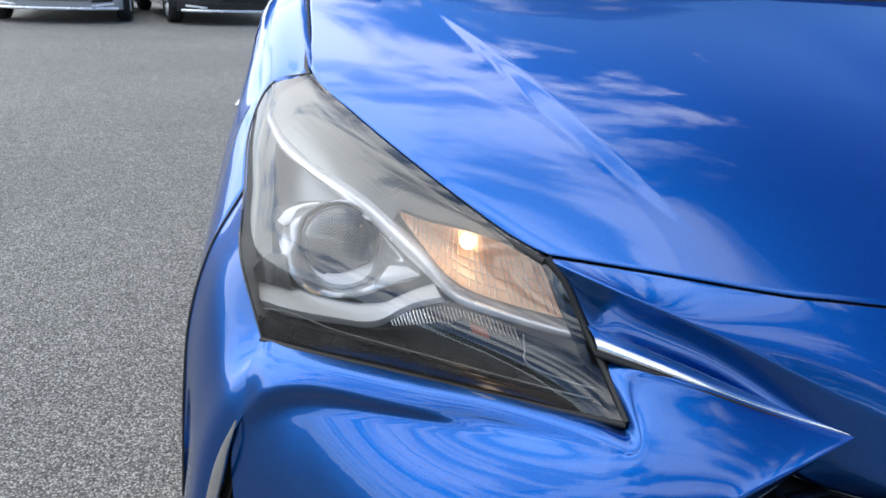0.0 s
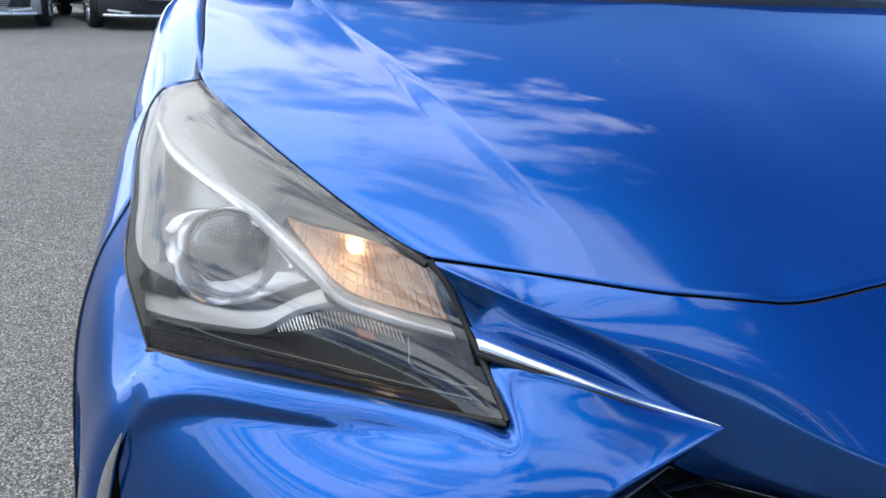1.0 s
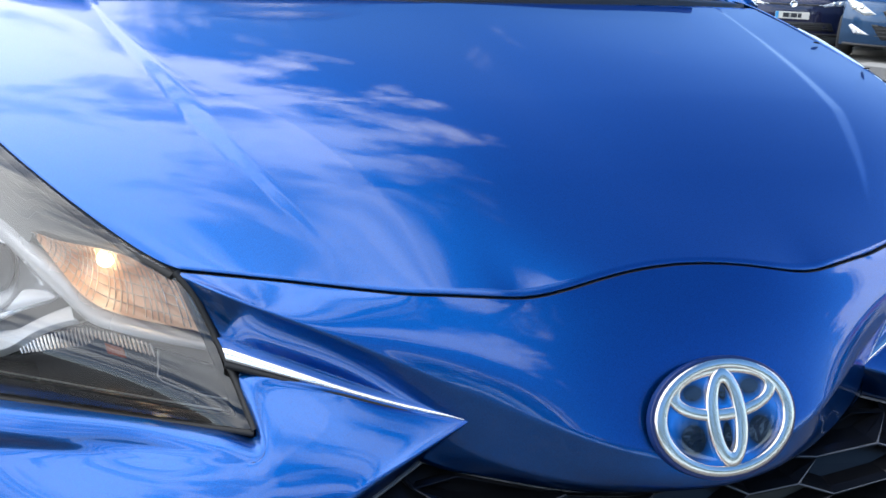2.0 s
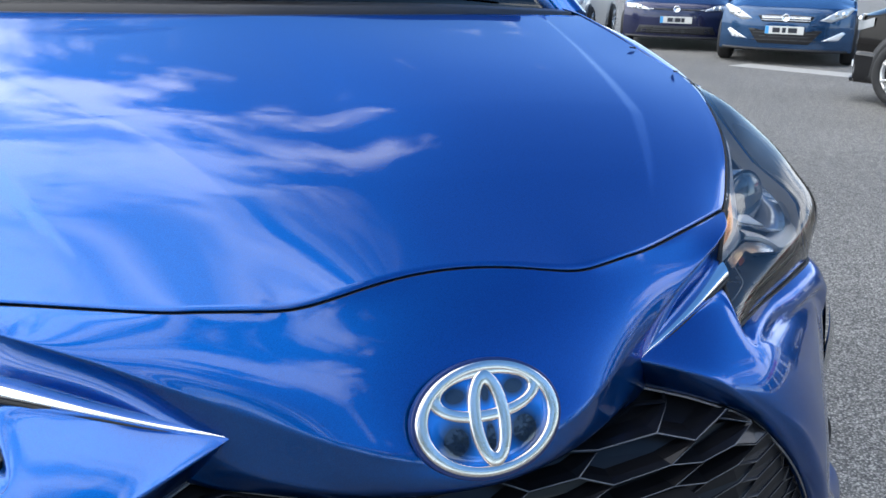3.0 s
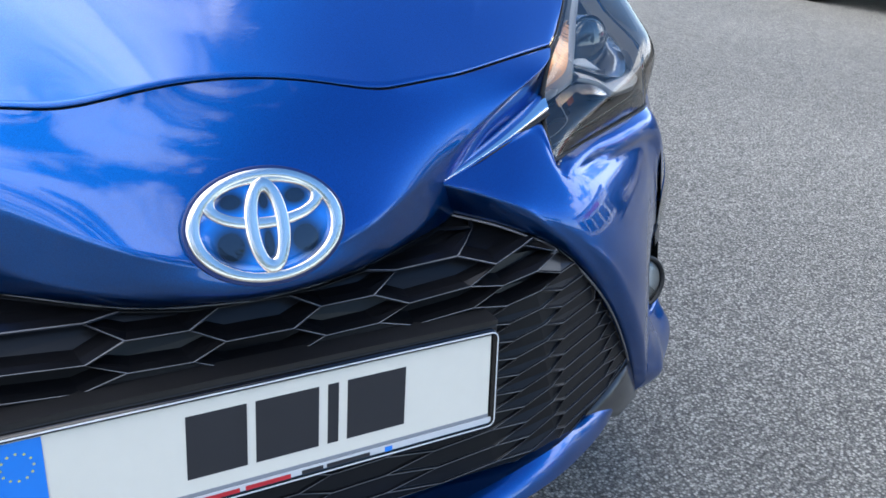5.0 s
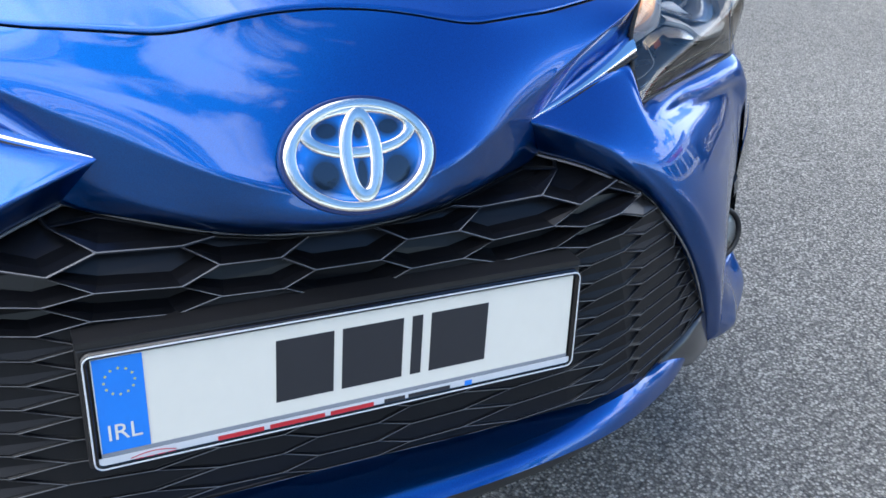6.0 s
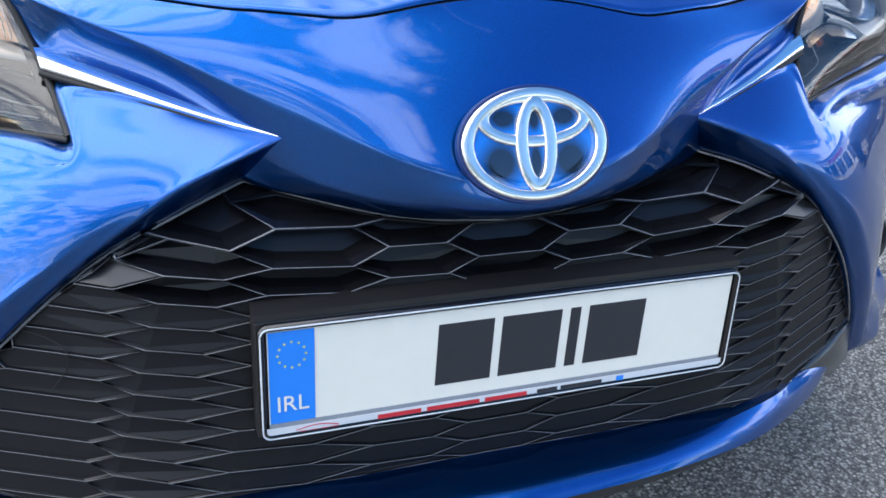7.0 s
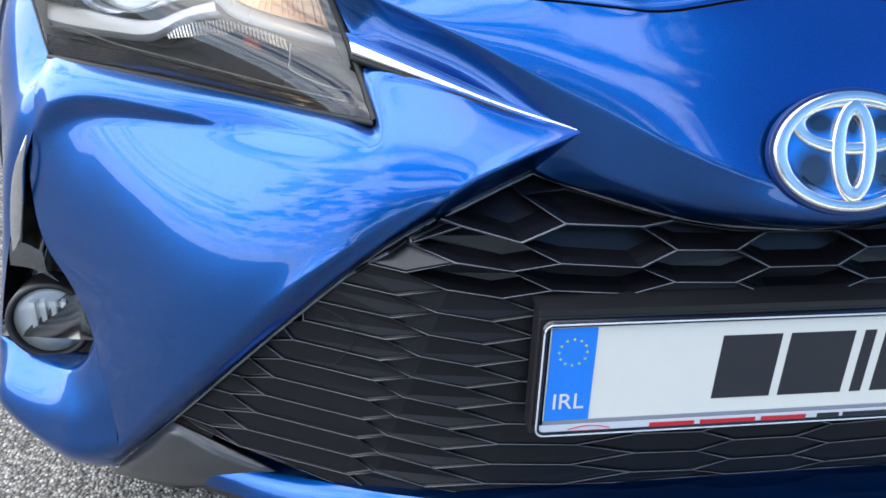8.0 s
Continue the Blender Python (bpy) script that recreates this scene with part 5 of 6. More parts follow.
# ---- wheels
def wheel_parts(parent, x, y, r, width, out, rim_mat, spokes=5, at=None, split=True):
    """A tyre, its rim and spokes; out is -1 or 1, the side that faces away from the car."""
    at = at or Matrix.Identity(4)
    c, ax = Vector((x, y, r)), Vector((out, 0, 0))
    w = width / 2
    prof = [(r * 0.70, -w), (r * 0.86, -w), (r * 0.965, -w * 0.8), (r, -w * 0.5), (r, w * 0.5), (r * 0.965, w * 0.8), (r * 0.86, w), (r * 0.72, w * 0.96), (r * 0.685, w * 0.75)]
    sk = Skin().turned(prof, c, ax, 44)
    wheel = part("wheel", sk, RUBBER, parent, "road wheel with black tyre and alloy rim")
    sk = Skin().turned([(r * 0.69, w * 0.2), (r * 0.69, w * 0.80), (r * 0.665, w * 0.86), (r * 0.63, w * 0.70), (r * 0.60, w * 0.1), (r * 0.60, -w * 0.6), (0.002, -w * 0.6)], c, ax, 44)
    part("rim", sk, [rim_mat], wheel, "alloy rim")
    q = Vector((0, 0, 1)).rotation_difference(ax)
    for k in range(spokes):
        for d in ((-0.16, 0.16) if split else (0.0,)):
            a0 = 2 * math.pi * (k + 0.25) / spokes
            pts_o, pts_i = [], []
            for rr, aa, hw in ((0.10, a0, 0.060), (0.35, a0 + d * 0.75, 0.085), (0.665, a0 + d * 1.35, 0.095)):
                for sgn in (1, -1):
                    ang = aa + sgn * hw * (0.35 if rr > 0.3 else 0.9) / max(rr, 0.3)
                    (pts_o if sgn == 1 else pts_i).append(Vector((rr * r * math.cos(ang), rr * r * math.sin(ang), 0)))
            sp = Skin()
            sp.sheet([[c + q @ (p + Vector((0, 0, w * (0.60 + 0.2 * i / 2)))) for i, p in enumerate(pts_o)], [c + q @ (p + Vector((0, 0, w * (0.60 + 0.2 * i / 2)))) for i, p in enumerate(pts_i)]])
            sp.thick(-0.022)
            part("spoke", sp, rim_mat, wheel)
    sk = Skin().turned([(r * 0.13, w * 0.35), (r * 0.13, w * 0.62), (r * 0.10, w * 0.70), (0.001, w * 0.72)], c, ax, 20)
    part("hub_cap", sk, rim_mat, wheel)
    return wheel


ALLOY = material("silver alloy", (0.62, 0.63, 0.64), 0.28, 0.9, vary=0.05)


def build_cabin(parent):
    """Doors, roof, screen and tail of the hatchback behind the bonnet."""
    sides = [
        (1.66, 0.842, 0.24, 0.80, 0.770, 0.965), (2.0, 0.846, 0.22, 0.80, 0.785, 0.965), (2.6, 0.846, 0.22, 0.80, 0.812, 0.985),
        (3.2, 0.846, 0.22, 0.82, 0.812, 1.01), (3.9, 0.840, 0.24, 0.82, 0.800, 1.04), (4.25, 0.79, 0.30, 0.82, 0.755, 1.05), (4.42, 0.66, 0.36, 0.80, 0.65, 1.04), (4.45, 0.02, 0.38, 0.80, 0.02, 1.03)]
    curves = [[(-x * 0.985, y, z0), (-x, y, (z0 + z1) / 2), (-x * 0.993, y, z1 * 0.9), (-x2, y, z2)] for y, x, z0, z1, x2, z2 in sides]
    rows = loft(curves, 16, 5)
    for s in (1, -1):
        part("body_side", Skin().sheet(rows if s == 1 else mirrored(rows)).tidy(), BLUE, parent, "blue body side with doors")
    roof = loft([[(-0.60, 2.25, 1.455), (-0.3, 2.22, 1.485), (0, 2.21, 1.492)], [(-0.60, 2.9, 1.485), (-0.3, 2.9, 1.51), (0, 2.9, 1.515)], [(-0.59, 3.6, 1.45), (-0.3, 3.6, 1.478), (0, 3.6, 1.484)], [(-0.56, 4.05, 1.395), (-0.3, 4.08, 1.42), (0, 4.09, 1.425)]], 14, 5)
    part("roof", Skin().sheet(whole(roof)).thick(0.004), BLUE, parent, "blue roof")
    screen = loft([[(-0.70, 1.62, 1.045), (-0.35, 1.51, 1.058), (0, 1.48, 1.060)], [(-0.66, 1.93, 1.25), (-0.33, 1.84, 1.275), (0, 1.82, 1.285)], [(-0.60, 2.25, 1.45), (-0.3, 2.19, 1.482), (0, 2.17, 1.49)]], 14, 5)
    part("windscreen", Skin().sheet(whole(screen)).thick(0.004), GLASS, parent, "tinted windscreen")
    tail = loft([[(-0.56, 4.05, 1.395), (-0.3, 4.08, 1.42), (0, 4.09, 1.425)], [(-0.63, 4.28, 1.18), (0.0 - 0.3, 4.33, 1.2), (0, 4.34, 1.2)], [(-0.65, 4.42, 1.04), (-0.3, 4.45, 1.035), (0, 4.46, 1.03)]], 10, 5)
    part("rear_window", Skin().sheet(whole(tail)).thick(0.004), GLASS, parent, "tinted rear window")
    for s in (1, -1):
        win = loft([[(-0.770, 1.72, 0.97), (-0.755, 1.9, 1.13), (-0.70, 2.08, 1.32), (-0.60, 2.25, 1.455)], [(-0.812, 2.6, 0.985), (-0.77, 2.6, 1.15), (-0.70, 2.6, 1.33), (-0.60, 2.6, 1.478)], [(-0.81, 3.3, 1.012), (-0.765, 3.3, 1.16), (-0.695, 3.3, 1.33), (-0.595, 3.3, 1.472)], [(-0.77, 4.2, 1.05), (-0.72, 4.18, 1.16), (-0.655, 4.13, 1.28), (-0.56, 4.05, 1.395)]], 10, 5)
        part("side_window", Skin().sheet(win if s == 1 else mirrored(win)).thick(0.004), GLASS, parent, "tinted side windows")
        pil = spline([(-0.735, 1.60, 1.02), (-0.685, 1.93, 1.25), (-0.61, 2.24, 1.455)], 12)
        part("pillar", Skin().tube([p if s == 1 else flip(p) for p in pil], 0.032, 8), BLUE, parent, "blue windscreen pillar")
    # black cowl and wipers at the foot of the screen
    cowl = [[(-0.70, 1.54, 1.012), (-0.35, 1.455, 1.022), (0, 1.430, 1.022)], [(-0.70, 1.56, 1.042), (-0.35, 1.478, 1.050), (0, 1.452, 1.050)], [(-0.70, 1.63, 1.046), (-0.35, 1.52, 1.060), (0, 1.49, 1.062)]]
    part("cowl", Skin().sheet(whole([spline(c, 16) for c in cowl])).thick(0.004), SATIN_BLACK, parent, "black plastic cowl below the windscreen")
    for x0, x1 in ((-0.55, 0.10), (0.02, 0.58)):
        w = [Vector((x0 + (x1 - x0) * k / 12, 1.50 + 0.16 * (2 * (x0 + (x1 - x0) * k / 12 - 0.0)) ** 2 * 0.25, 1.080 + 0.006 * math.sin(math.pi * k / 12))) for k in range(13)]
        part("wiper", Skin().tube(w, 0.008, 6), SATIN_BLACK, parent, "black windscreen wiper")
    floor_ = Skin().box((-0.76, 0.85, 0.20), (0.76, 4.3, 0.26), bevel=0.02)
    part("underbody", floor_, SATIN_BLACK, parent, "black underbody")
    eng = Skin().box((-0.62, 0.86, 0.30), (0.62, 1.60, 0.74), bevel=0.04)
    part("engine_bay", eng, CABIN, parent, "dark engine bay")
    inside = Skin().box((-0.70, 1.75, 0.30), (0.70, 4.2, 0.90), bevel=0.05)
    part("interior", inside, CABIN, parent, "dark cabin interior")
    for s in (1, -1):
        m = Skin().sheet(disc_rows(Vector((-s * 0.93, 2.05, 1.10)), Vector((0, -1, 0)), [(0.004, -0.05), (0.05, -0.05), (0.075, 0.0), (0.07, 0.04), (0.045, 0.065), (0.002, 0.072)], 20), loop=True)
        bmesh.ops.scale(m.bm, vec=(1.25, 1, 0.8), verts=m.bm.verts[:], space=Matrix.Translation((s * 0.93, -2.05, -1.10)))
        part("door_mirror", m, BLUE, parent, "blue door mirror")
    for s in (1, -1):
        bd = Skin().box((-0.004, -0.045, -0.008), (0.004, 0.045, 0.008), bevel=0.002)
        bmesh.ops.translate(bd.bm, verts=bd.bm.verts[:], vec=(-s * 0.846, 1.79, 0.80))
        part("side_badge", bd, CHROME, parent, "small chrome badge on the wing")


def build_hatchback():
    car = thing("hatchback", "bright blue metallic hatchback parked on the asphalt with lit indicators", "car", at=Matrix.Translation((0, 0, 0)))
    build_bonnet(car)
    build_bumper(car)
    build_badge(car)
    build_grille(car)
    for s in (1, -1):
        build_fender(car, s)
        build_headlamp(car, s)
        build_strip(car, s)
        build_fog(car, s)
        for y in (1.31, 3.82):
            wheel_parts(car, -s * 0.755, y, 0.30, 0.185, -s, ALLOY)
    build_cabin(car)
    return car


build_hatchback()
build_plate()


# ---------------------------------------------------------------- the other parked cars
def front_depth(x, z, hw):
    """How far back of the nose tip the front of a parked car lies, at x across and z up."""
    return 0.02 + 0.30 * (abs(x) / hw) ** 3.2 + 0.16 * max(0.0, z - 0.55) ** 1.3 + 0.10 * max(0.0, 0.34 - z)


def front_patch(outline, hw, lift, n=10):
    """A closed outline of (x, z) laid on a car's front as a solid pad, lift metres proud."""
    dense = []
    for a, b in zip(outline, outline[1:] + outline[:1]):
        for k in range(n):
            dense.append((a[0] + (b[0] - a[0]) * k / n, a[1] + (b[1] - a[1]) * k / n))
    cx, cz = sum(p[0] for p in dense) / len(dense), sum(p[1] for p in dense) / len(dense)
    rows = []
    for f, d in ((1.0, 0.03), (1.0, -lift), (0.97, -lift - 0.003), (0.6, -lift - 0.005), (0.25, -lift - 0.005), (0.02, -lift - 0.005)):
        rows.append([Vector((cx + (x - cx) * f, front_depth(cx + (x - cx) * f, cz + (z - cz) * f, hw) + d, cz + (z - cz) * f)) for x, z in dense])
    return Skin().sheet(rows, loop=True)


def parked_car(name, label, paint, at, nose, style, hw=0.89, length=4.3, bonnet_z=0.74, belt=0.98, top=1.46, wheel_r=0.315, front_axle=0.86, rim=None, cladding=False, group="parked cars"):
    yaw = math.degrees(math.atan2(nose[0], -nose[1]))
    car = thing(name, label, "car", group=group)
    base = bonnet_z
    # front
    zs = [0.20 + (base - 0.20) * k / 12 for k in range(13)]
    xs = [-hw + 2 * hw * k / 36 for k in range(37)]
    sk = Skin().sheet([[Vector((x, front_depth(x, z, hw), z)) for x in xs] for z in zs])
    rows = []
    for k in range(13):
        f = k / 12
        row = []
        for x in xs:
            y0 = front_depth(x, base, hw)
            y = y0 + (1.15 - y0) * f
            e = abs(x) / hw
            row.append(Vector((x * (1 - 0.02 * f), y, base + (belt + 0.02 - base) * (1 - (1 - f) ** 1.7) - 0.10 * max(0, e - 0.55) ** 2 * 4.9 * min(1, f * 3))))
        rows.append(row)
    sk.sheet(rows)
    part("front_body", sk.tidy(), paint, car, "painted front and bonnet")
    for s in (1, -1):
        st = []
        y0 = front_depth(hw, 0.5, hw)
        for y, w, zt in ((y0, 1.0, base - 0.02), (y0 + 0.35, 1.0, base + 0.06), (1.15, 1.0, belt), (2.2, 1.0, belt + 0.01), (3.2, 1.0, belt + 0.02), (length - 0.35, 0.97, belt + 0.02), (length - 0.06, 0.86, belt), (length, 0.02, belt - 0.02)):
            st.append([(-s * hw * w * 0.985, y, 0.21), (-s * hw * w * 1.0, y, 0.5), (-s * hw * w * 0.995, y, 0.70), (-s * hw * w * 0.98, y, zt)])
        part("body_side", Skin().sheet(loft(st, 12, 4)).tidy(), paint, car, "painted body side")
        win = loft([[(-s * hw * 0.965, 1.2, belt), (-s * hw * 0.80, 1.75, top - 0.20), (-s * hw * 0.70, 2.0, top - 0.06)], [(-s * hw * 0.965, 2.2, belt + 0.01), (-s * hw * 0.85, 2.2, top - 0.22), (-s * hw * 0.70, 2.2, top - 0.02)], [(-s * hw * 0.96, length - 0.35, belt + 0.02), (-s * hw * 0.84, length - 0.5, top - 0.26), (-s * hw * 0.68, length - 0.7, top - 0.08)]], 8, 5)
        part("side_window", Skin().sheet(win), GLASS, car, "dark side windows")
        for y in (front_axle, front_axle + length * 0.615):
            k_ = 1.24 if cladding else 1.14
            arch = Skin().turned([(wheel_r * k_, -0.10), (wheel_r * k_, 0.008), (wheel_r * 1.08, 0.014), (wheel_r * 1.02, 0.012), (wheel_r * 1.0, 0.010), (0.01, 0.010)], (-s * (hw * 0.995), y, wheel_r), (-s, 0, 0), 36)
            for v in arch.bm.verts:
                v.co.z = max(v.co.z, 0.21)
            part("wheel_arch", arch, SATIN_BLACK, car, "dark wheel arch")
            wheel_parts(car, -s * (hw - 0.040), y, wheel_r, 0.21, -s, rim or ALLOY)
        if cladding:
            cl = []
            for y, z in ((y0 + 0.02, 0.46), (y0 + 0.08, 0.50), (front_axle + wheel_r * 1.2, 0.44), (2.4, 0.36), (length - 0.5, 0.40)):
                w = hw + 0.006 if y > y0 else hw * (1.0 - 0.10 * (y0 - y) / 0.24)
                cl.append([(-s * (w - 0.02), y, 0.20), (-s * w, y, 0.26), (-s * w, y, z), (-s * (w - 0.015), y + 0.004, z + 0.012)])
            part("cladding", Skin().sheet(loft(cl, 10, 4)), GLOSS_BLACK, car, "black lower cladding")
            y1 = front_axle + wheel_r * 1.25
            part("sill_strip", Skin().tube([(-s * (hw + 0.012), y1, 0.40), (-s * (hw + 0.014), y1 + 0.7, 0.395), (-s * (hw + 0.012), front_axle + length * 0.615 - wheel_r * 1.25, 0.40)], 0.014, 6), CHROME, car, "bright strip along the sill")
            eye = [[(-s * (hw + 0.004), y0 - 0.02, z), (-s * (hw + 0.006), y0 + 0.06, z + 0.016), (-s * (hw + 0.002), y0 + 0.15, z + 0.045)] for z in (0.70, 0.745, 0.785)]
            part("lamp_side", Skin().sheet([spline(r, 8) for r in eye]), LAMP_CLEAR, car, "clear side of the headlamp")
        lamp = [(-s * x, z) for x, z in style["lamp"]]
        lp = part("headlamp", front_patch(lamp, hw, 0.006), style.get("lamp_mat", LAMP_CLEAR), car, "clear headlamp")
        c = (sum(p[0] for p in lamp) / len(lamp), sum(p[1] for p in lamp) / len(lamp))
        for dx, rr in ((-0.045, 0.040), (0.050, 0.033)):
            x = c[0] + s * dx
            ey = Skin().turned([(rr, -0.01), (rr, 0.012), (rr * 0.8, 0.018), (rr * 0.3, 0.020), (0.001, 0.020)], (x, front_depth(x, c[1], hw) - 0.008, c[1]), (-s * 0.25, -1, 0.1), 20)
            part("lamp_eye", ey, REFLECTOR, lp, "round lamp reflector")
        if "fog" in style:
            part("fog_trim", front_patch([(-s * x, z) for x, z in style["fog"]], hw, 0.008), style.get("fog_mat", SILVER), car, "bright fog lamp trim")
    for key, mat_, lab in (("intake", SATIN_BLACK, "black lower intake"), ("grille", GLOSS_BLACK, "dark upper grille")):
        if key in style:
            g = part(key, front_patch(style[key], hw, 0.004), mat_, car, lab)
            z0, z1 = min(p[1] for p in style[key]), max(p[1] for p in style[key])
            w = max(p[0] for p in style[key])
            for k in range(style.get("slats", 3)):
                z = z0 + (z1 - z0) * (k + 1) / (style.get("slats", 3) + 1)
                ww = w * 0.86
                sl = Skin().tube([Vector((x, front_depth(x, z, hw) - 0.013, z)) for x in [-ww + 2 * ww * i / 16 for i in range(17)]], 0.006, 5)
                part("slat", sl, style.get("slat_mat", DARK_TRIM) if key == "grille" else DARK_TRIM, g)
    if "bar" in style:
        z, w, r = style["bar"]
        bar = Skin().tube([Vector((x, front_depth(x, z, hw) - 0.012, z)) for x in [-w + 2 * w * i / 20 for i in range(21)]], r, 6)
        part("bright_bar", bar, style.get("bar_mat", CHROME), car, "bright bar across the front")
    if "badge" in style:
        bz = style["badge"]
        bg = Skin().turned([(0.055, -0.01), (0.055, 0.006), (0.047, 0.010), (0.044, 0.004), (0.001, 0.004)], (0, front_depth(0, bz, hw) - 0.016, bz), (0, -1, 0.15), 24)
        part("badge", bg, CHROME, car, "round bright badge")
    pz = style["plate"]
    pl = Skin().box((-0.26, front_depth(0.26, pz, hw) - 0.035, pz - 0.055), (0.26, front_depth(0, pz, hw) - 0.022, pz + 0.055), bevel=0.004)
    plate = part("number_plate", pl, WHITE_PLATE, car, "white number plate")
    fy = front_depth(0.26, pz, hw) - 0.037
    part("plate_band", Skin().box((-0.258, fy - 0.001, pz - 0.052), (-0.21, fy + 0.004, pz + 0.052)), EU_PALE, plate, "blue plate band")
    for x0, x1 in style.get("bars", ((-0.17, -0.05), (-0.02, 0.03), (0.06, 0.16))):
        part("plate_bar", Skin().box((-x1, fy - 0.001, pz - 0.034), (-x0, fy + 0.004, pz + 0.034)), INK, plate)
    lip = Skin().tube([Vector((x, front_depth(x, 0.22, hw) - 0.012, 0.215)) for x in [-hw * 0.93 + 1.86 * hw * i / 24 for i in range(25)]], 0.022, 6)
    part("front_lip", lip, style.get("lip_mat", SATIN_BLACK), car, "lip below the bumper")
    roof = loft([[(-hw * 0.70, 2.0, top - 0.05), (0, 1.92, top)], [(-hw * 0.70, 2.8, top - 0.02), (0, 2.8, top + 0.02)], [(-hw * 0.68, length - 0.7, top - 0.07), (0, length - 0.66, top - 0.03)]], 8, 4)
    part("roof", Skin().sheet(whole(roof)).thick(0.004), paint, car, "painted roof")
    scr = loft([[(-hw * 0.95, 1.2, belt), (0, 1.08, belt + 0.03)], [(-hw * 0.70, 2.0, top - 0.05), (0, 1.92, top)]], 8, 5)
    part("windscreen", Skin().sheet(whole(scr)), GLASS, car, "dark windscreen")
    back = loft([[(-hw * 0.68, length - 0.7, top - 0.07), (0, length - 0.66, top - 0.03)], [(-hw * 0.86, length - 0.06, belt), (0, length - 0.01, belt)]], 8, 5)
    part("rear_window", Skin().sheet(whole(back)), GLASS, car, "dark rear window")
    part("underbody", Skin().box((-hw * 0.9, 0.4, 0.19), (hw * 0.9, length - 0.3, 0.5), bevel=0.03), SATIN_BLACK, car, "black underbody")
    part("interior", Skin().box((-hw * 0.8, 1.4, 0.4), (hw * 0.8, length - 0.5, 0.93), bevel=0.05), CABIN, car, "dark interior")
    car.matrix_world = Matrix.Translation((at[0], at[1], 0)) @ Euler((0, 0, radians(yaw))).to_matrix().to_4x4() @ Matrix.Translation((0, -front_axle, 0))
    return car


LAMP_CLEAR = material("clear lamp unit", (0.55, 0.57, 0.58), 0.12, 0.55, vary=0.25, scale=25, coat=1.0)
EU_PALE = material("light blue plate band", (0.06, 0.35, 0.70), 0.4)
NAVY = car_paint("dark navy paint", (0.010, 0.013, 0.045), 0.4)
STEEL_BLUE = car_paint("steel blue paint", (0.016, 0.058, 0.135), 0.6)
PEARL = car_paint("white paint", (0.62, 0.64, 0.62), 0.0, 0.4, 0.05)
BROWN_BLACK = car_paint("brown black paint", (0.0035, 0.0031, 0.0029), 0.0, coat=0.30)
BROWN_BLACK.node_tree.nodes["Principled BSDF"].inputs["Specular IOR Level"].default_value = 0.15
SILVER_PAINT = car_paint("silver grey paint", (0.45, 0.47, 0.49), 0.6)
CHARCOAL = car_paint("charcoal paint", (0.02, 0.021, 0.024), 0.5)
GOLF = dict(lamp=[(0.45, 0.645), (0.84, 0.675), (0.86, 0.755), (0.66, 0.745), (0.46, 0.68)], grille=[(-0.44, 0.655), (0.44, 0.655), (0.44, 0.68), (-0.44, 0.68)], bar=(0.668, 0.62, 0.006), badge=0.675,
            intake=[(-0.66, 0.27), (0.66, 0.27), (0.60, 0.40), (-0.60, 0.40)], plate=0.50, slats=3, bars=((-0.14, -0.085), (-0.075, 0.02), (0.03, 0.04), (0.05, 0.14)))
SALOON = dict(lamp=[(0.45, 0.635), (0.60, 0.615), (0.80, 0.70), (0.88, 0.80), (0.84, 0.83), (0.66, 0.77)], grille=[(-0.38, 0.685), (-0.32, 0.60), (0.32, 0.60), (0.38, 0.685), (0.2, 0.70), (-0.2, 0.70)], bar=(0.655, 0.32, 0.010), badge=0.66,
              intake=[(-0.50, 0.50), (-0.34, 0.30), (0.34, 0.30), (0.50, 0.50), (0.42, 0.50), (0.28, 0.40), (-0.28, 0.40), (-0.42, 0.50)], plate=0.49, fog=[(0.50, 0.355), (0.72, 0.37), (0.80, 0.47), (0.76, 0.49)], slats=3, slat_mat=SILVER)
SUV = dict(lamp=[(0.50, 0.74), (0.86, 0.76), (0.90, 0.86), (0.55, 0.84)], grille=[(-0.48, 0.70), (0.48, 0.70), (0.50, 0.84), (-0.50, 0.84)], intake=[(-0.7, 0.30), (0.7, 0.30), (0.64, 0.50), (-0.64, 0.50)], plate=0.56, slats=4, slat_mat=SILVER, fog=[(0.66, 0.33), (0.84, 0.34), (0.84, 0.40), (0.70, 0.40)])
SPORT = dict(lamp=[(0.46, 0.60), (0.84, 0.66), (0.86, 0.72), (0.50, 0.67)], grille=[(-0.34, 0.36), (0.34, 0.36), (0.46, 0.54), (0.36, 0.66), (-0.36, 0.66), (-0.46, 0.54)], plate=0.50, slats=5, fog=[(0.52, 0.24), (0.80, 0.27), (0.80, 0.30), (0.50, 0.27)], intake=[(0.50, 0.30), (0.78, 0.31), (0.80, 0.46), (0.56, 0.42)], lip_mat=SILVER)
DARK_ALLOY = material("two tone alloy", (0.78, 0.77, 0.75), 0.3, 0.6, vary=0.1)


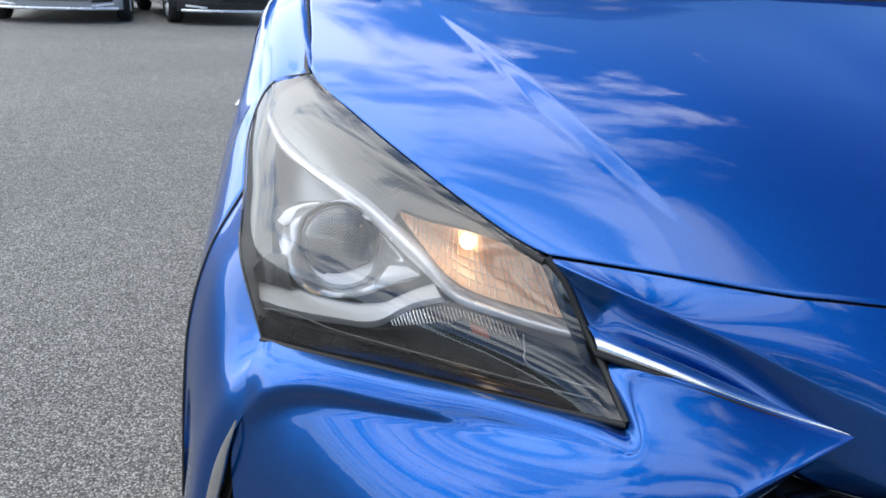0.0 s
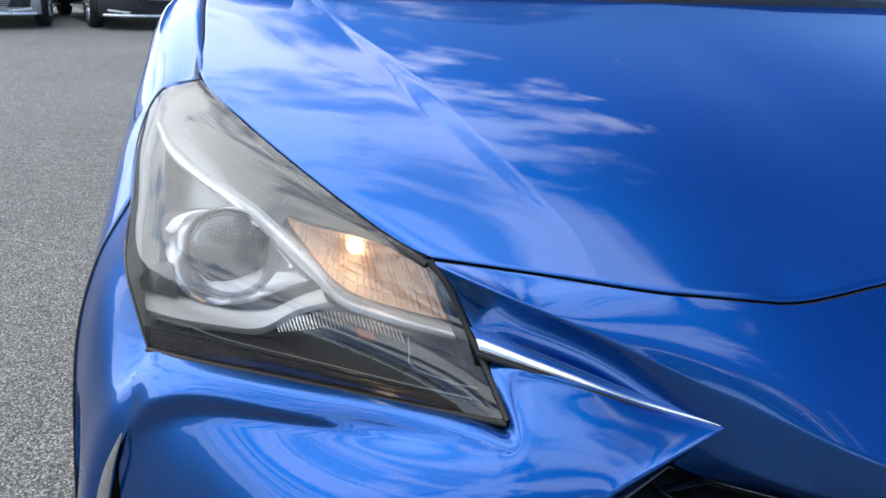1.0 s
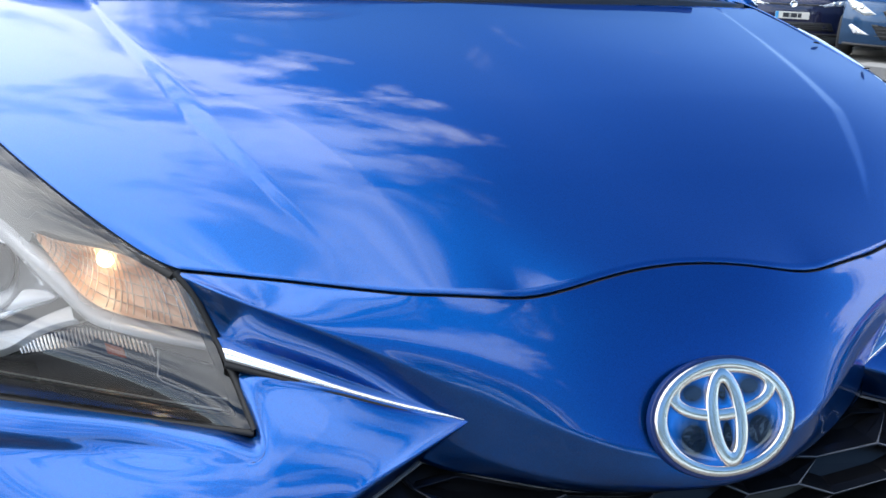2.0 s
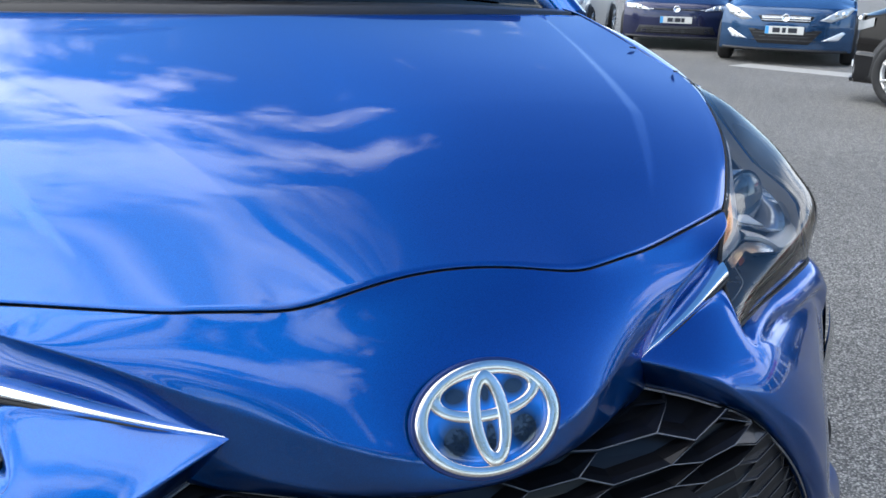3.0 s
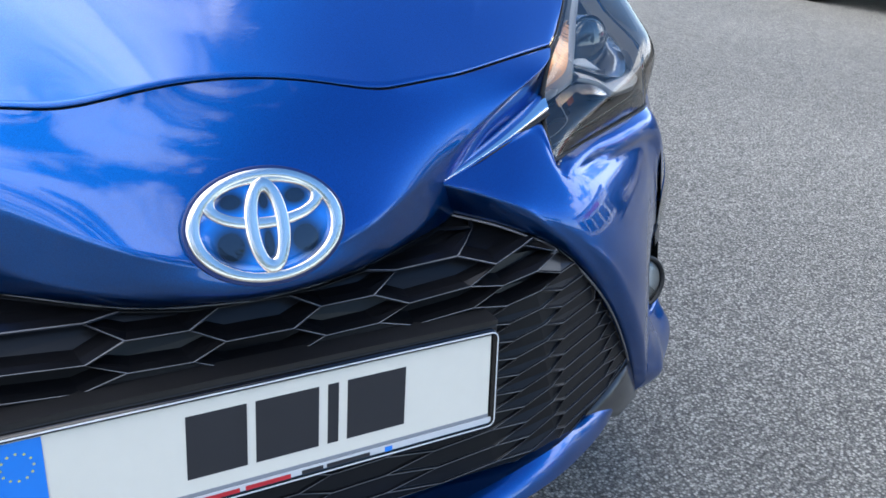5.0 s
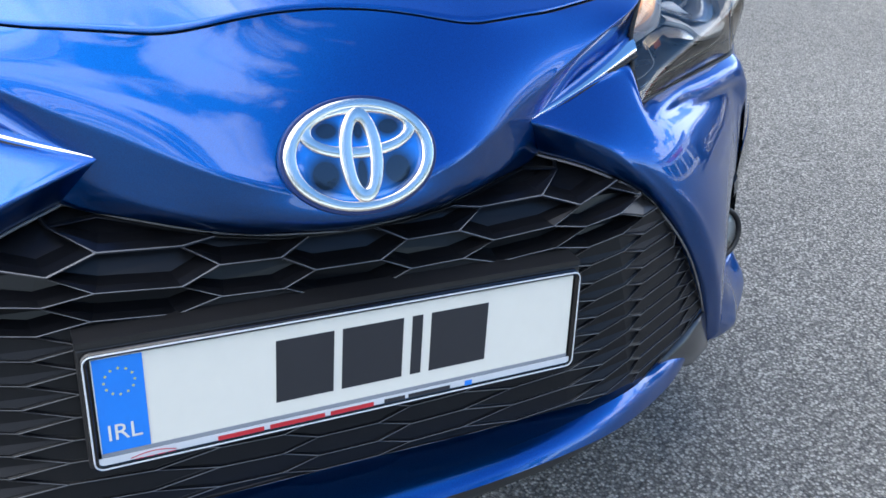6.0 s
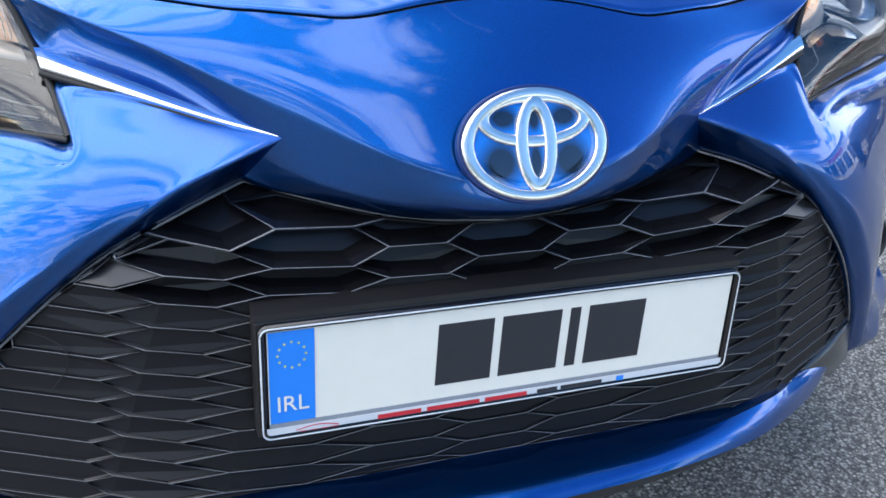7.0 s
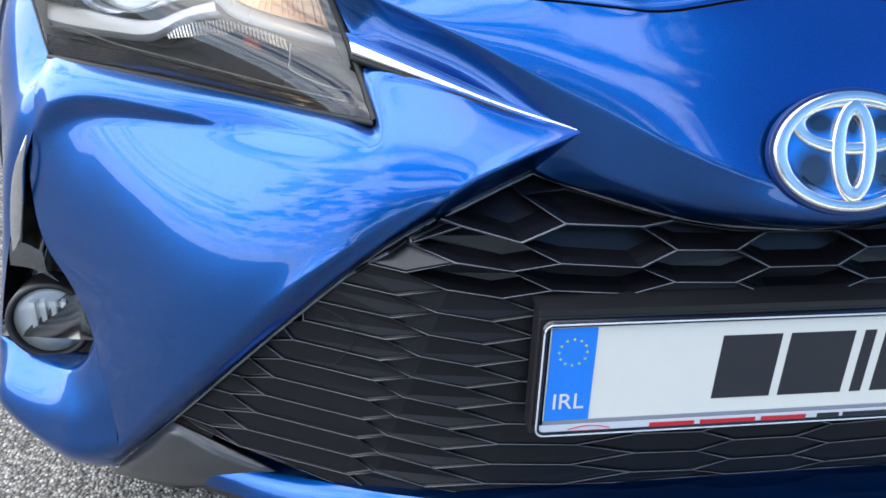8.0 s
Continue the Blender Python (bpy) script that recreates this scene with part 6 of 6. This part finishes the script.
def park_all():
    parked_car("parked_hatchback", "white hatchback parked in a row on the asphalt", PEARL, (8.9, 14.95), (-0.70, -0.71), GOLF)
    parked_car("parked_hatchback", "dark navy hatchback with a display plate, parked in a row", NAVY, (10.27, 12.70), (-0.66, -0.75), GOLF)
    parked_car("parked_saloon", "steel blue saloon with chrome fog lamp trims, parked in a row", STEEL_BLUE, (10.23, 10.11), (-0.76, -0.65), SALOON, hw=0.91, length=4.7, bonnet_z=0.78)
    parked_car("parked_suv", "brown black sport utility car with silver alloy wheels", BROWN_BLACK, (8.146, 5.786), (-0.06, 1.0), SUV, hw=0.92, length=4.5, bonnet_z=0.84, belt=1.05, top=1.62, cladding=True, wheel_r=0.328, front_axle=0.874, rim=DARK_ALLOY)
    parked_car("parked_car", "silver grey sports saloon facing the lane", SILVER_PAINT, (-4.75, 14.55), (0.10, -1.0), SPORT, hw=0.91, length=4.6)
    parked_car("parked_car", "charcoal sports saloon with a bright lower trim", CHARCOAL, (-2.35, 14.95), (0.34, -0.94), SPORT, hw=0.91, length=4.6)


park_all()
LINE_PAINT = material("faded white line paint", (0.36, 0.35, 0.32), 0.8, 0.0, vary=0.35, scale=14, bump=0.4, bump_scale=150)
for x0, y0, x1, y1 in ((9.0, 9.75, 9.55, 7.95), (8.55, 11.7, 8.75, 11.2), (7.6, 13.8, 7.75, 13.4)):
    a, b = Vector((x0, y0, 0.004)), Vector((x1, y1, 0.004))
    side = (b - a).cross(Vector((0, 0, 1))).normalized() * (0.30 if x0 == 9.0 else 0.05)
    ob = part("road_marking", Skin().slab([a - side, b - side, b + side, a + side], (0, 0, -0.003)), LINE_PAINT, None)
    tagged(ob, "faded white parking line painted on the asphalt", "road marking", kind="structure")


# ---------------------------------------------------------------- beyond the car park, mirrored in the paint and lamps
LEAF = material("broad leaf green", (0.055, 0.105, 0.028), 0.6, 0.0, vary=0.45, scale=3.0)
BARK = material("grey brown bark", (0.13, 0.10, 0.075), 0.85, 0.0, vary=0.3, scale=9, bump=0.6, bump_scale=40)
RENDER_WHITE = material("white rendered wall", (0.74, 0.73, 0.70), 0.75, 0.0, vary=0.06, scale=2.0, bump=0.2, bump_scale=60)
ROOF_GREY = material("grey sheet roof", (0.16, 0.17, 0.18), 0.5, 0.3, vary=0.12, scale=4)
SIGN_RED = material("red sign panel", (0.55, 0.03, 0.03), 0.4)


def build_tree(x, y, height, seed):
    rng = random.Random(seed)
    tree = thing("tree", "leafy green tree beyond the edge of the car park", "tree", group="trees", at=Matrix.Translation((x, y, 0)))
    sk = Skin()
    trunk = spline([(0, 0, 0), (0.06, 0.03, height * 0.2), (-0.05, 0.06, height * 0.45), (0.08, -0.04, height * 0.8)], 14)
    sk.tube(trunk, lambda u: 0.19 * (1 - 0.8 * u), 9)
    tips = []
    for k in range(11):
        a = 2.4 * k + rng.uniform(-0.3, 0.3)
        z0 = height * rng.uniform(0.25, 0.7)
        reach = height * rng.uniform(0.16, 0.30)
        root = Vector((0, 0, z0))
        tip = root + Vector((math.cos(a) * reach, math.sin(a) * reach, height * rng.uniform(0.08, 0.24)))
        sk.tube(spline([root, root.lerp(tip, 0.5) + Vector((0, 0, 0.12)), tip], 7), lambda u: 0.06 * (1 - 0.8 * u), 5)
        tips += [tip, root.lerp(tip, 0.6)]
    tips.append(Vector((0, 0, height * 0.92)))
    part("trunk", sk, BARK, tree, "grey brown trunk with limbs")
    verts, faces = [], []
    for tip in tips:
        for w in range(110):
            d = Vector((rng.gauss(0, 1), rng.gauss(0, 1), rng.gauss(0, 0.8))) * height * 0.055
            n_, t_ = Vector((rng.gauss(0, 1), rng.gauss(0, 1), rng.gauss(0, 1) + 0.6)).normalized(), Vector((rng.gauss(0, 1), rng.gauss(0, 1), rng.gauss(0, 1)))
            t_ = (t_ - n_ * t_.dot(n_)).normalized() * rng.uniform(0.07, 0.14)
            b_ = n_.cross(t_) * 0.55
            k = len(verts)
            verts += [tip + d - t_, tip + d + b_, tip + d + t_, tip + d - b_]
            faces.append((k, k + 1, k + 2, k + 3))
    me = bpy.data.meshes.new("crown")
    me.from_pydata([tuple(v) for v in verts], [], faces)
    me.materials.append(LEAF)
    crown = new("crown", me)
    crown.parent = tree
    tagged(crown, "loose crown of small green leaves")
    return tree


def build_showroom():
    hall = thing("showroom", "low white rendered building with wide windows and a red sign", "building", at=Matrix.Translation((23.0, -1.5, 0)))
    part("wall", Skin().box((0, -8, 0), (9, 8, 4.3), bevel=0.03), RENDER_WHITE, hall, "white rendered walls")
    part("roof", Skin().box((-0.5, -8.5, 4.3), (9.5, 8.5, 4.65), bevel=0.04), ROOF_GREY, hall, "flat grey roof with an overhang")
    for k in range(5):
        y = -6.4 + 3.2 * k
        w = part("window", Skin().box((-0.06, y - 1.25, 0.5), (0.02, y + 1.25, 2.7), bevel=0.01), GLOSS_BLACK, hall, "wide dark window")
        for z in (0.5, 2.7):
            part("window_frame", Skin().box((-0.10, y - 1.3, z - 0.05), (0.02, y + 1.3, z + 0.05), bevel=0.01), SILVER, w)
        for dy in (-1.27, 0.0, 1.27):
            part("window_frame", Skin().box((-0.10, y + dy - 0.04, 0.5), (0.02, y + dy + 0.04, 2.7), bevel=0.01), SILVER, w)
    part("sign", Skin().box((-0.12, -4.0, 3.1), (0.02, 4.0, 3.8), bevel=0.02), SIGN_RED, hall, "red sign panel")
    return hall


build_showroom()
for x, y, h, seed in ((13.5, -10.5, 5.0, 3), (10.0, -11.5, 5.6, 5), (6.8, -10.4, 5.2, 8), (3.6, -11.2, 5.8, 11), (0.6, -10.2, 5.3, 13), (-2.4, -11.0, 5.6, 17), (-5.4, -10.6, 4.8, 19)):
    build_tree(x, y, h, seed)


# ---------------------------------------------------------------- bits of dry leaf lying on the bonnet
DRY_LEAF = material("dry dark leaf", (0.03, 0.022, 0.015), 0.8, vary=0.3, scale=200)
for x, y, z, turn in ((0.672, 1.306, 0.986, 0.4), (0.678, 1.186, 0.955, 1.2)):
    leaf = thing("leaf_fragment", "small dark curled bit of dry leaf on the bonnet", "leaf", group="bits of leaf", at=Matrix.Translation((x, y, z)) @ Euler((0, 0.12, turn)).to_matrix().to_4x4())
    rows = [[Vector((0.011 * (u / 4 - 0.5) * 2, 0.0035 * math.sin(math.pi * (u + 0.4) / 4.8) * w, 0.002 + 0.0022 * w * w)) for u in range(5)] for w in (-1, -0.4, 0.3, 1)]
    part("blade", Skin().sheet(rows).thick(0.0004), DRY_LEAF, leaf)
